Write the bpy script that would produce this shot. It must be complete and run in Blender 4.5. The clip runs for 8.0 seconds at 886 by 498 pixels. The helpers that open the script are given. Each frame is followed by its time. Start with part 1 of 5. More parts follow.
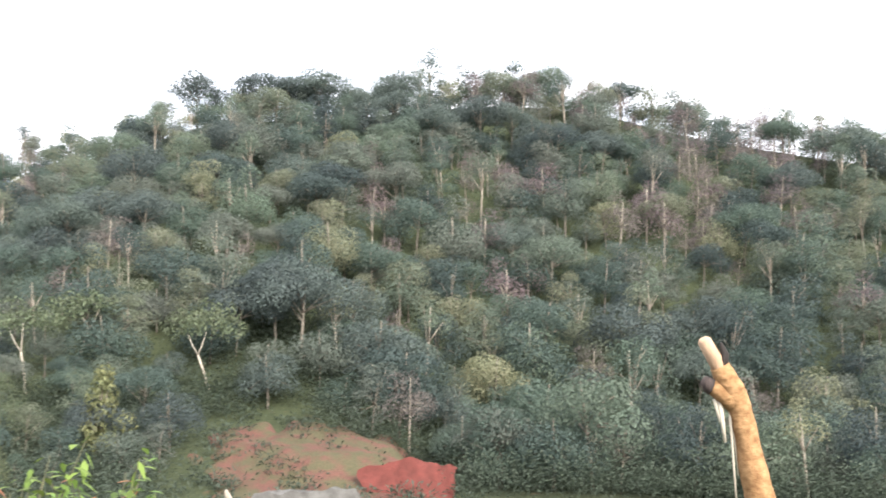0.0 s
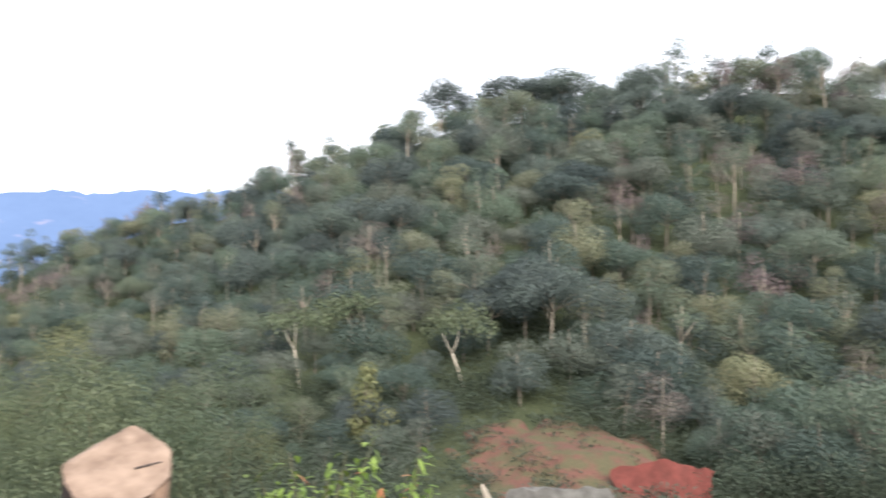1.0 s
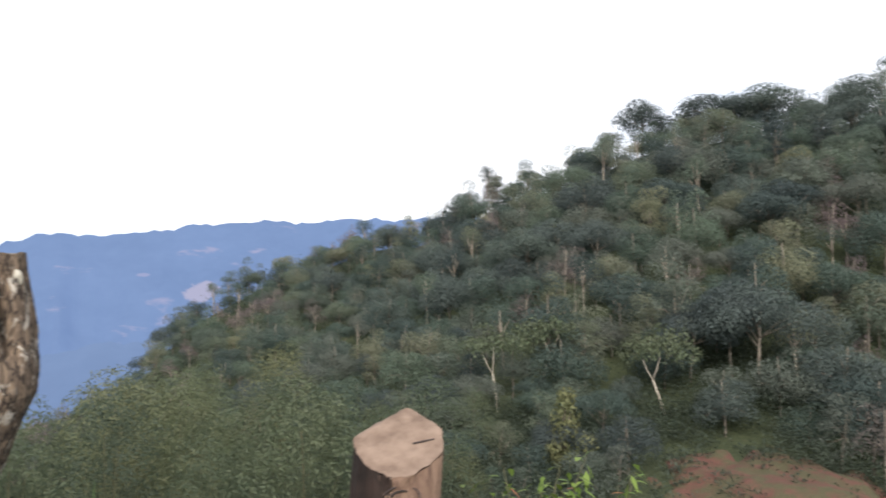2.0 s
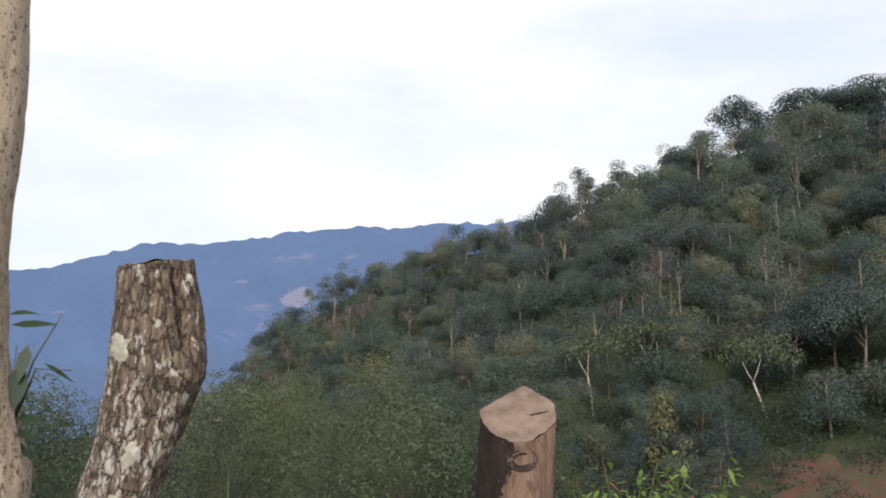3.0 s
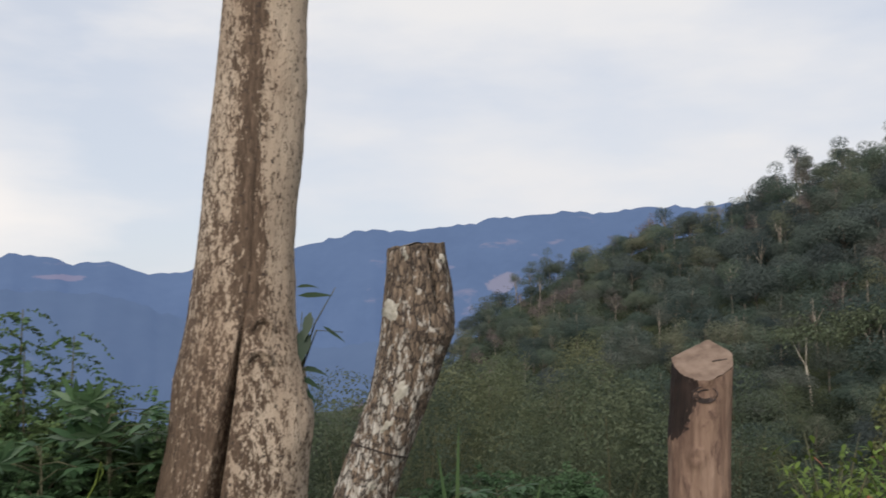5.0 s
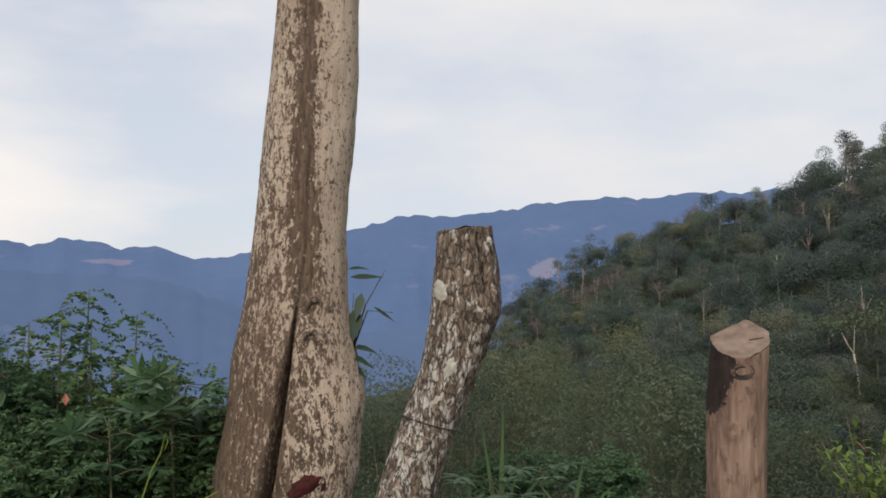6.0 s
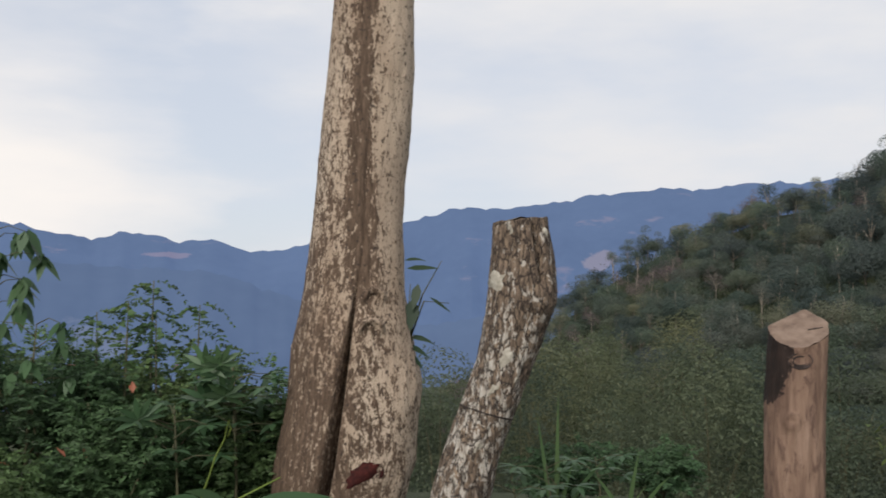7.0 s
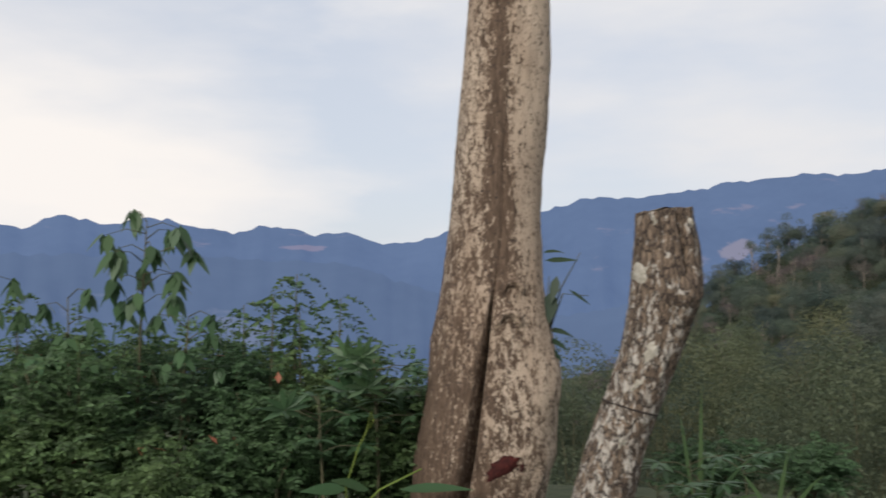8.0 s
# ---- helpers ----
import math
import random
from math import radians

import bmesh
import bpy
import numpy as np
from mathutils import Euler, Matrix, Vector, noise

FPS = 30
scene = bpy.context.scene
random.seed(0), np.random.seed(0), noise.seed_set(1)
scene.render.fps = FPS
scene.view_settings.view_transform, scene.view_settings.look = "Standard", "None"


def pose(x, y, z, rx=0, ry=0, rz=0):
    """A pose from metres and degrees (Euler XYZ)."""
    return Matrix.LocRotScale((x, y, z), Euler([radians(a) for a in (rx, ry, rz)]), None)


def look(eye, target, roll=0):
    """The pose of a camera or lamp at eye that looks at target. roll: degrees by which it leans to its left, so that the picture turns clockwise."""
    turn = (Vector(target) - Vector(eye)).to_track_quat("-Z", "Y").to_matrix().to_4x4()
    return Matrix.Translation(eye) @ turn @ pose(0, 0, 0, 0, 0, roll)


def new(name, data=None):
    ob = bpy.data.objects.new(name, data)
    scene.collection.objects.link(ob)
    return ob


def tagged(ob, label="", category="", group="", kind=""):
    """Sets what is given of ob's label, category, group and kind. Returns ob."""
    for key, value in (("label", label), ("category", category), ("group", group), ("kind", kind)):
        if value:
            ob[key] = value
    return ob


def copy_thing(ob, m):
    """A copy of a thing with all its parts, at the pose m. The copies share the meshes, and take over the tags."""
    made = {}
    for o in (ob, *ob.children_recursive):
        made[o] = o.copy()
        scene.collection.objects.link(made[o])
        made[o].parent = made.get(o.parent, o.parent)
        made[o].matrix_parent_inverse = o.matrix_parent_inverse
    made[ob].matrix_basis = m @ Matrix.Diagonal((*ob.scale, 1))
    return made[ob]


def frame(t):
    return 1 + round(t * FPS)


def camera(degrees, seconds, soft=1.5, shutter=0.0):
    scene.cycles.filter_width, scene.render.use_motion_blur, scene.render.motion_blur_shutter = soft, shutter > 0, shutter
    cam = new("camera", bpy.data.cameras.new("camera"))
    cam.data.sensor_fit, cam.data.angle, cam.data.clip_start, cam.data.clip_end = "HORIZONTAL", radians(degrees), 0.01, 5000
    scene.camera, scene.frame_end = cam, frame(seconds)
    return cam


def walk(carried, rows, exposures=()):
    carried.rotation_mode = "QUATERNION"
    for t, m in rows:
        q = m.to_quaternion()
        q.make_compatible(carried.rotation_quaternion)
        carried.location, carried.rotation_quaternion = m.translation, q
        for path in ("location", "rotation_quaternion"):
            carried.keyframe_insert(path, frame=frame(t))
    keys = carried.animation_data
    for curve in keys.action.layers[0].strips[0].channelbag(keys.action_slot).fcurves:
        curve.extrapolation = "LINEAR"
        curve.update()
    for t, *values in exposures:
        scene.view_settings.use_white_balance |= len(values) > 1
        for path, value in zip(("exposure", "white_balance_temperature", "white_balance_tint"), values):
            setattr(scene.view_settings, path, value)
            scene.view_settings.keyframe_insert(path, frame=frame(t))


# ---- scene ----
# ---------------------------------------------------------------- camera
cam = camera(50.0, 8.0, soft=1.7, shutter=0.42)
PATH = [
    (0.0, 1.300, 1.525, 1.615, -58.13, 3.36, -0.06),
    (0.5, 1.050, 1.352, 1.622, -52.96, 3.02, -0.44),
    (1.0, 0.845, 1.215, 1.735, -43.29, 3.32, -0.50),
    (1.5, 0.727, 1.152, 1.725, -36.83, 4.10, -0.48),
    (2.0, 0.642, 1.130, 1.677, -31.52, 4.91, -0.21),
    (2.2, 0.605, 1.080, 1.665, -29.60, 5.00, -0.20),
    (3.3, 0.345, 0.748, 1.640, -25.75, 5.17, -0.75),
    (3.5, 0.305, 0.680, 1.638, -25.60, 5.13, -0.78),
    (4.0, 0.233, 0.488, 1.621, -21.40, 5.13, -0.55),
    (4.5, 0.164, 0.330, 1.602, -17.46, 4.93, -0.26),
    (5.0, 0.116, 0.170, 1.572, -13.63, 4.36, -0.10),
    (5.2, 0.098, 0.122, 1.566, -12.50, 4.12, 0.00),
    (6.3, 0.053, 0.000, 1.547, -10.75, 3.38, 0.25),
    (6.5, 0.051, -0.006, 1.546, -10.26, 3.32, 0.25),
    (7.0, 0.036, -0.031, 1.541, -7.87, 3.02, 0.24),
    (7.5, 0.030, -0.051, 1.554, -4.82, 2.74, 0.04),
    (8.0, 0.000, 0.000, 1.549, -0.01, 2.46, 0.07),
]
walk(cam, [(t, pose(x, y, z, 90 + pitch, 0, yaw) @ pose(0, 0, 0, 0, 0, roll)) for t, x, y, z, yaw, pitch, roll in PATH],
     exposures=[(0.0, 1.95), (0.5, 1.8), (1.0, 1.55), (1.5, 1.2), (2.0, 0.85), (3.5, 0.26), (4.5, 0.06), (6.5, 0.0), (8.0, 0.0)])

# ---------------------------------------------------------------- world and sun
world = bpy.data.worlds.new("world")
scene.world = world
world.use_nodes = True
wn, wl = world.node_tree.nodes, world.node_tree.links
wn.clear()
sky = wn.new("ShaderNodeTexSky")
sky.sky_type, sky.sun_disc = "NISHITA", False
sky.sun_elevation, sky.sun_rotation = radians(33), radians(207)
sky_gain = wn.new("ShaderNodeVectorMath")
sky_gain.operation = "SCALE"
sky_gain.inputs["Scale"].default_value = 0.11
wl.new(sky.outputs[0], sky_gain.inputs[0])
coord = wn.new("ShaderNodeTexCoord")
stretch = wn.new("ShaderNodeMapping")
stretch.inputs["Scale"].default_value = (1.0, 1.0, 3.2)
stretch.inputs["Location"].default_value = (0.35, 0.1, 0.2)
wl.new(coord.outputs["Generated"], stretch.inputs[0])
cloud = wn.new("ShaderNodeTexNoise")
cloud.inputs["Scale"].default_value, cloud.inputs["Detail"].default_value, cloud.inputs["Roughness"].default_value = 2.6, 6, 0.5
wl.new(stretch.outputs[0], cloud.inputs["Vector"])
cover = wn.new("ShaderNodeValToRGB")
cover.color_ramp.elements[0].position, cover.color_ramp.elements[0].color = 0.36, (0.80, 0.80, 0.80, 1)
cover.color_ramp.elements[1].position, cover.color_ramp.elements[1].color = 0.62, (1, 1, 1, 1)
wl.new(cloud.outputs[0], cover.inputs[0])
tone = wn.new("ShaderNodeValToRGB")
tone.color_ramp.elements[0].position, tone.color_ramp.elements[0].color = 0.40, (0.695, 0.73, 0.81, 1)
tone.color_ramp.elements[1].position, tone.color_ramp.elements[1].color = 0.68, (0.83, 0.82, 0.825, 1)
wl.new(cloud.outputs[0], tone.inputs[0])
veil = wn.new("ShaderNodeMix")
veil.data_type = "RGBA"
wl.new(cover.outputs[0], veil.inputs[0])
wl.new(sky_gain.outputs[0], veil.inputs[6])
wl.new(tone.outputs[0], veil.inputs[7])
toward = wn.new("ShaderNodeVectorMath")
toward.operation = "DISTANCE"
toward.inputs[1].default_value = (-0.38, 0.92, 0.11)
wl.new(coord.outputs["Generated"], toward.inputs[0])
bank = wn.new("ShaderNodeMath")
bank.operation = "MULTIPLY_ADD"
bank.inputs[1].default_value = -1.3
wl.new(toward.outputs["Value"], bank.inputs[0])
wl.new(cloud.outputs[0], bank.inputs[2])
bank_edge = wn.new("ShaderNodeValToRGB")
bank_edge.color_ramp.elements[0].position, bank_edge.color_ramp.elements[1].position = 0.0, 0.44
wl.new(bank.outputs[0], bank_edge.inputs[0])
bright = wn.new("ShaderNodeMix")
bright.data_type = "RGBA"
bright.inputs[7].default_value = (0.97, 0.92, 0.88, 1)
wl.new(bank_edge.outputs[0], bright.inputs[0])
wl.new(veil.outputs[2], bright.inputs[6])
bg = wn.new("ShaderNodeBackground")
wl.new(bright.outputs[2], bg.inputs[0])
wout = wn.new("ShaderNodeOutputWorld")
wl.new(bg.outputs[0], wout.inputs[0])

sun_data = bpy.data.lights.new("sun", "SUN")
sun_data.energy, sun_data.angle, sun_data.color = 3.1, radians(30), (1.0, 0.95, 0.89)
sun = new("sun", sun_data)
sun.matrix_world = look((-20, -40, 29), (0, 0, 0))

# ---------------------------------------------------------------- materials
def node_mat(name):
    m = bpy.data.materials.new(name)
    m.use_nodes = True
    n, l = m.node_tree.nodes, m.node_tree.links
    p = n["Principled BSDF"]
    p.inputs["Specular IOR Level"].default_value = 0.25
    return m, n, l, p


def ramp(n, stops):
    r = n.new("ShaderNodeValToRGB")
    e = r.color_ramp.elements
    while len(e) < len(stops):
        e.new(0.5)
    for k, (at, c) in zip(e, stops):
        k.position, k.color = at, (*c, 1)
    return r


def noise_node(n, l, scale, detail=4, rough=0.55, stretch=(1, 1, 1), distort=0.0, at=(0, 0, 0)):
    c = n.new("ShaderNodeTexCoord")
    mp = n.new("ShaderNodeMapping")
    mp.inputs["Scale"].default_value = stretch
    mp.inputs["Location"].default_value = at
    t = n.new("ShaderNodeTexNoise")
    t.inputs["Scale"].default_value, t.inputs["Detail"].default_value, t.inputs["Roughness"].default_value = scale, detail, rough
    t.inputs["Distortion"].default_value = distort
    l.new(c.outputs["Object"], mp.inputs[0])
    l.new(mp.outputs[0], t.inputs["Vector"])
    return t


def mix(n, l, fac, a, b, blend="MIX"):
    m = n.new("ShaderNodeMix")
    m.data_type, m.blend_type = "RGBA", blend
    for sock, v in ((m.inputs[0], fac), (m.inputs[6], a), (m.inputs[7], b)):
        if isinstance(v, (int, float)):
            sock.default_value = v
        elif isinstance(v, tuple):
            sock.default_value = (*v, 1)
        else:
            l.new(v, sock)
    return m.outputs[2]


def bump(n, l, p, height, strength, distance):
    b = n.new("ShaderNodeBump")
    b.inputs["Strength"].default_value, b.inputs["Distance"].default_value = strength, distance
    l.new(height, b.inputs["Height"])
    l.new(b.outputs[0], p.inputs["Normal"])


def leaf_mat(name, stops, spread=0.5, rough=0.55, thin=0.4):
    """Foliage whose colour differs from plant to plant and from leaf to leaf."""
    m, n, l, p = node_mat(name)
    info = n.new("ShaderNodeObjectInfo")
    geo = n.new("ShaderNodeNewGeometry")
    r = ramp(n, stops)
    l.new(info.outputs["Random"], r.inputs[0])
    v = n.new("ShaderNodeMapRange")
    v.inputs["To Min"].default_value, v.inputs["To Max"].default_value = 1 - spread, 1 + spread
    l.new(geo.outputs["Random Per Island"], v.inputs[0])
    h = n.new("ShaderNodeHueSaturation")
    l.new(r.outputs[0], h.inputs["Color"])
    l.new(v.outputs[0], h.inputs["Value"])
    big = noise_node(n, l, 0.8, 2)
    hv = n.new("ShaderNodeMapRange")
    hv.inputs["From Min"].default_value, hv.inputs["From Max"].default_value = 0.3, 0.7
    hv.inputs["To Min"].default_value, hv.inputs["To Max"].default_value = 0.47, 0.515
    l.new(big.outputs[0], hv.inputs[0])
    l.new(hv.outputs[0], h.inputs["Hue"])
    l.new(h.outputs[0], p.inputs["Base Color"])
    p.inputs["Roughness"].default_value = rough
    t = n.new("ShaderNodeBsdfTranslucent")
    l.new(h.outputs[0], t.inputs[0])
    ms = n.new("ShaderNodeMixShader")
    ms.inputs[0].default_value = thin
    l.new(p.outputs[0], ms.inputs[1])
    l.new(t.outputs[0], ms.inputs[2])
    l.new(ms.outputs[0], n["Material Output"].inputs[0])
    return m


# hillside foliage: blue raised in these colours to paint in distance haze
M_WOODS = leaf_mat("woodland_leaves", [(0.0, (0.044, 0.060, 0.060)), (0.2, (0.059, 0.083, 0.072)), (0.45, (0.078, 0.108, 0.083)), (0.62, (0.105, 0.116, 0.097)), (0.8, (0.098, 0.132, 0.094)), (0.93, (0.130, 0.138, 0.094)), (1.0, (0.183, 0.189, 0.114))], 0.24)
M_DARK = leaf_mat("dark_leaves", [(0.0, (0.059, 0.075, 0.073)), (1.0, (0.093, 0.117, 0.099))], 0.24)
M_DRY = leaf_mat("dry_leaves", [(0.0, (0.110, 0.093, 0.094)), (0.5, (0.154, 0.117, 0.117)), (1.0, (0.135, 0.123, 0.106))], 0.24)
M_BAMBOO = leaf_mat("thicket_leaves", [(0.0, (0.053, 0.072, 0.049)), (0.35, (0.074, 0.097, 0.060)), (0.7, (0.108, 0.128, 0.070)), (1.0, (0.147, 0.156, 0.084))], 0.2)
M_UNDER = leaf_mat("undergrowth_leaves", [(0.0, (0.057, 0.074, 0.053)), (1.0, (0.060, 0.078, 0.053))], 0.28)
M_SHRUB = leaf_mat("shrub_leaves", [(0.0, (0.049, 0.096, 0.045)), (0.6, (0.070, 0.126, 0.048)), (1.0, (0.095, 0.148, 0.057))], 0.55)
M_BROAD = leaf_mat("broad_leaves", [(0.0, (0.043, 0.093, 0.043)), (1.0, (0.059, 0.112, 0.049))], 0.35, 0.4)
M_TWIG = leaf_mat("dark_sprout_leaves", [(0.0, (0.026, 0.048, 0.026)), (1.0, (0.034, 0.060, 0.030))], 0.3, 0.45)
M_LIME = leaf_mat("yellow_green_leaves", [(0.0, (0.109, 0.184, 0.042)), (1.0, (0.164, 0.230, 0.048))], 0.45)
M_ORANGE = leaf_mat("withered_leaves", [(0.0, (0.26, 0.10, 0.06)), (1.0, (0.30, 0.14, 0.06))], 0.4)


def wood_mat(name, a, b, scale, stretch=(1, 1, 0.25)):
    m, n, l, p = node_mat(name)
    t = noise_node(n, l, scale, 6, 0.6, stretch)
    r = ramp(n, [(0.35, a), (0.65, b)])
    l.new(t.outputs[0], r.inputs[0])
    l.new(r.outputs[0], p.inputs["Base Color"])
    p.inputs["Roughness"].default_value = 0.85
    bump(n, l, p, t.outputs[0], 0.5, 0.02)
    return m


M_TRUNK = wood_mat("grey_bark", (0.10, 0.085, 0.065), (0.22, 0.19, 0.155), 6)
M_PALE = wood_mat("pale_bark", (0.30, 0.26, 0.21), (0.46, 0.41, 0.33), 5)
M_BUFF = wood_mat("buff_bark", (0.17, 0.145, 0.115), (0.30, 0.26, 0.21), 5)
M_STEM = wood_mat("green_stem", (0.05, 0.055, 0.03), (0.10, 0.09, 0.05), 20)


def bark_mat():
    """Weathered, half-peeled trunk: cream wood with grey-brown flakes and a dark seam down the middle."""
    m, n, l, p = node_mat("peeling_bark")
    flakes = noise_node(n, l, 30, 8, 0.68, (1, 1, 0.42), 0.4)
    broad = noise_node(n, l, 3.2, 4, 0.55, (1, 1, 0.28), 0.3)
    grain = noise_node(n, l, 60, 4, 0.6, (1, 1, 0.18))
    cream = ramp(n, [(0.3, (0.37, 0.265, 0.185)), (0.7, (0.66, 0.535, 0.41))])
    l.new(broad.outputs[0], cream.inputs[0])
    brown = ramp(n, [(0.3, (0.066, 0.042, 0.028)), (0.7, (0.20, 0.137, 0.094))])
    l.new(grain.outputs[0], brown.inputs[0])
    c = n.new("ShaderNodeTexCoord")
    xyz = n.new("ShaderNodeSeparateXYZ")
    l.new(c.outputs["Object"], xyz.inputs[0])
    wob = n.new("ShaderNodeMath")
    wob.operation = "MULTIPLY_ADD"
    wob.inputs[1].default_value = 0.22
    l.new(broad.outputs[0], wob.inputs[0])
    shift = n.new("ShaderNodeMath")
    shift.operation = "SUBTRACT"
    shift.inputs[1].default_value = 0.115
    l.new(xyz.outputs[0], shift.inputs[0])
    l.new(shift.outputs[0], wob.inputs[2])
    ab = n.new("ShaderNodeMath")
    ab.operation = "ABSOLUTE"
    l.new(wob.outputs[0], ab.inputs[0])
    seam = n.new("ShaderNodeMapRange")
    seam.inputs["From Min"].default_value, seam.inputs["From Max"].default_value = 0.015, 0.09
    seam.inputs["To Min"].default_value, seam.inputs["To Max"].default_value = 0.13, 0.0
    l.new(ab.outputs[0], seam.inputs[0])
    above = n.new("ShaderNodeMapRange")
    above.inputs["From Min"].default_value, above.inputs["From Max"].default_value = 1.35, 1.75
    l.new(xyz.outputs[2], above.inputs[0])
    seam_up = n.new("ShaderNodeMath")
    seam_up.operation = "MULTIPLY"
    l.new(seam.outputs[0], seam_up.inputs[0])
    l.new(above.outputs[0], seam_up.inputs[1])
    # older, browner bark low on the trunk
    low = n.new("ShaderNodeMapRange")
    low.inputs["From Min"].default_value, low.inputs["From Max"].default_value = 0.4, 2.4
    low.inputs["To Min"].default_value, low.inputs["To Max"].default_value = 0.068, -0.01
    l.new(xyz.outputs[2], low.inputs[0])
    s1 = n.new("ShaderNodeMath")
    s1.operation = "ADD"
    small = noise_node(n, l, 95, 7, 0.7, (1, 1, 0.5), 0.3, (5, 2, 8))
    l.new(mix(n, l, 0.5, flakes.outputs[0], small.outputs[0]), s1.inputs[0])
    l.new(seam_up.outputs[0], s1.inputs[1])
    s2 = n.new("ShaderNodeMath")
    s2.operation = "ADD"
    l.new(s1.outputs[0], s2.inputs[0])
    l.new(low.outputs[0], s2.inputs[1])
    s3 = n.new("ShaderNodeMath")
    s3.operation = "MULTIPLY_ADD"
    s3.inputs[1].default_value = -0.15
    l.new(xyz.outputs[0], s3.inputs[0])
    l.new(s2.outputs[0], s3.inputs[2])
    mask = ramp(n, [(0.518, (0, 0, 0)), (0.54, (1, 1, 1))])
    l.new(s3.outputs[0], mask.inputs[0])
    col = mix(n, l, mask.outputs[0], cream.outputs[0], brown.outputs[0])
    specks = noise_node(n, l, 45, 5, 0.7, (1, 1, 0.8), 0, (3, 1, 2))
    sm = ramp(n, [(0.59, (0, 0, 0)), (0.62, (1, 1, 1))])
    l.new(specks.outputs[0], sm.inputs[0])
    col = mix(n, l, sm.outputs[0], col, (0.07, 0.05, 0.04))
    l.new(col, p.inputs["Base Color"])
    p.inputs["Roughness"].default_value = 0.85
    bump(n, l, p, s2.outputs[0], 1.0, 0.04)
    return m


def lichen_mat():
    """Rough dark bark with grey-white lichen."""
    m, n, l, p = node_mat("lichen_bark")
    t = noise_node(n, l, 30, 8, 0.72, (1, 1, 0.5), 0.5)
    g = noise_node(n, l, 70, 5, 0.65, (1, 1, 0.3))
    base = ramp(n, [(0.3, (0.045, 0.033, 0.025)), (0.5, (0.14, 0.102, 0.074)), (0.7, (0.28, 0.205, 0.14))])
    l.new(g.outputs[0], base.inputs[0])
    pos = n.new("ShaderNodeTexCoord")
    pz = n.new("ShaderNodeSeparateXYZ")
    l.new(pos.outputs["Object"], pz.inputs[0])
    thin = n.new("ShaderNodeMapRange")
    thin.inputs["From Min"].default_value, thin.inputs["From Max"].default_value = 1.25, 1.6
    thin.inputs["To Min"].default_value, thin.inputs["To Max"].default_value = 0.022, -0.038
    l.new(pz.outputs[2], thin.inputs[0])
    grown = n.new("ShaderNodeMath")
    l.new(t.outputs[0], grown.inputs[0])
    l.new(thin.outputs[0], grown.inputs[1])
    mask = ramp(n, [(0.52, (0, 0, 0)), (0.555, (1, 1, 1))])
    l.new(grown.outputs[0], mask.inputs[0])
    lic = ramp(n, [(0.3, (0.24, 0.205, 0.165)), (0.7, (0.54, 0.50, 0.44))])
    l.new(g.outputs[0], lic.inputs[0])
    col = mix(n, l, mask.outputs[0], base.outputs[0], lic.outputs[0])
    cc = n.new("ShaderNodeTexCoord")
    cm = n.new("ShaderNodeMapping")
    cm.inputs["Scale"].default_value = (1, 1, 0.42)
    l.new(cc.outputs["Object"], cm.inputs[0])
    warp = mix(n, l, 0.035, cm.outputs[0], g.outputs["Color"])
    vor = n.new("ShaderNodeTexVoronoi")
    vor.feature = "DISTANCE_TO_EDGE"
    vor.inputs["Scale"].default_value = 34
    l.new(warp, vor.inputs["Vector"])
    crack = ramp(n, [(0.02, (1, 1, 1)), (0.10, (0, 0, 0))])
    l.new(vor.outputs["Distance"], crack.inputs[0])
    col = mix(n, l, crack.outputs[0], col, (0.028, 0.021, 0.017))
    l.new(col, p.inputs["Base Color"])
    p.inputs["Roughness"].default_value = 0.9
    h = mix(n, l, 0.5, t.outputs[0], mix(n, l, 0.5, g.outputs[0], vor.outputs["Distance"]))
    bump(n, l, p, h, 0.9, 0.03)
    return m


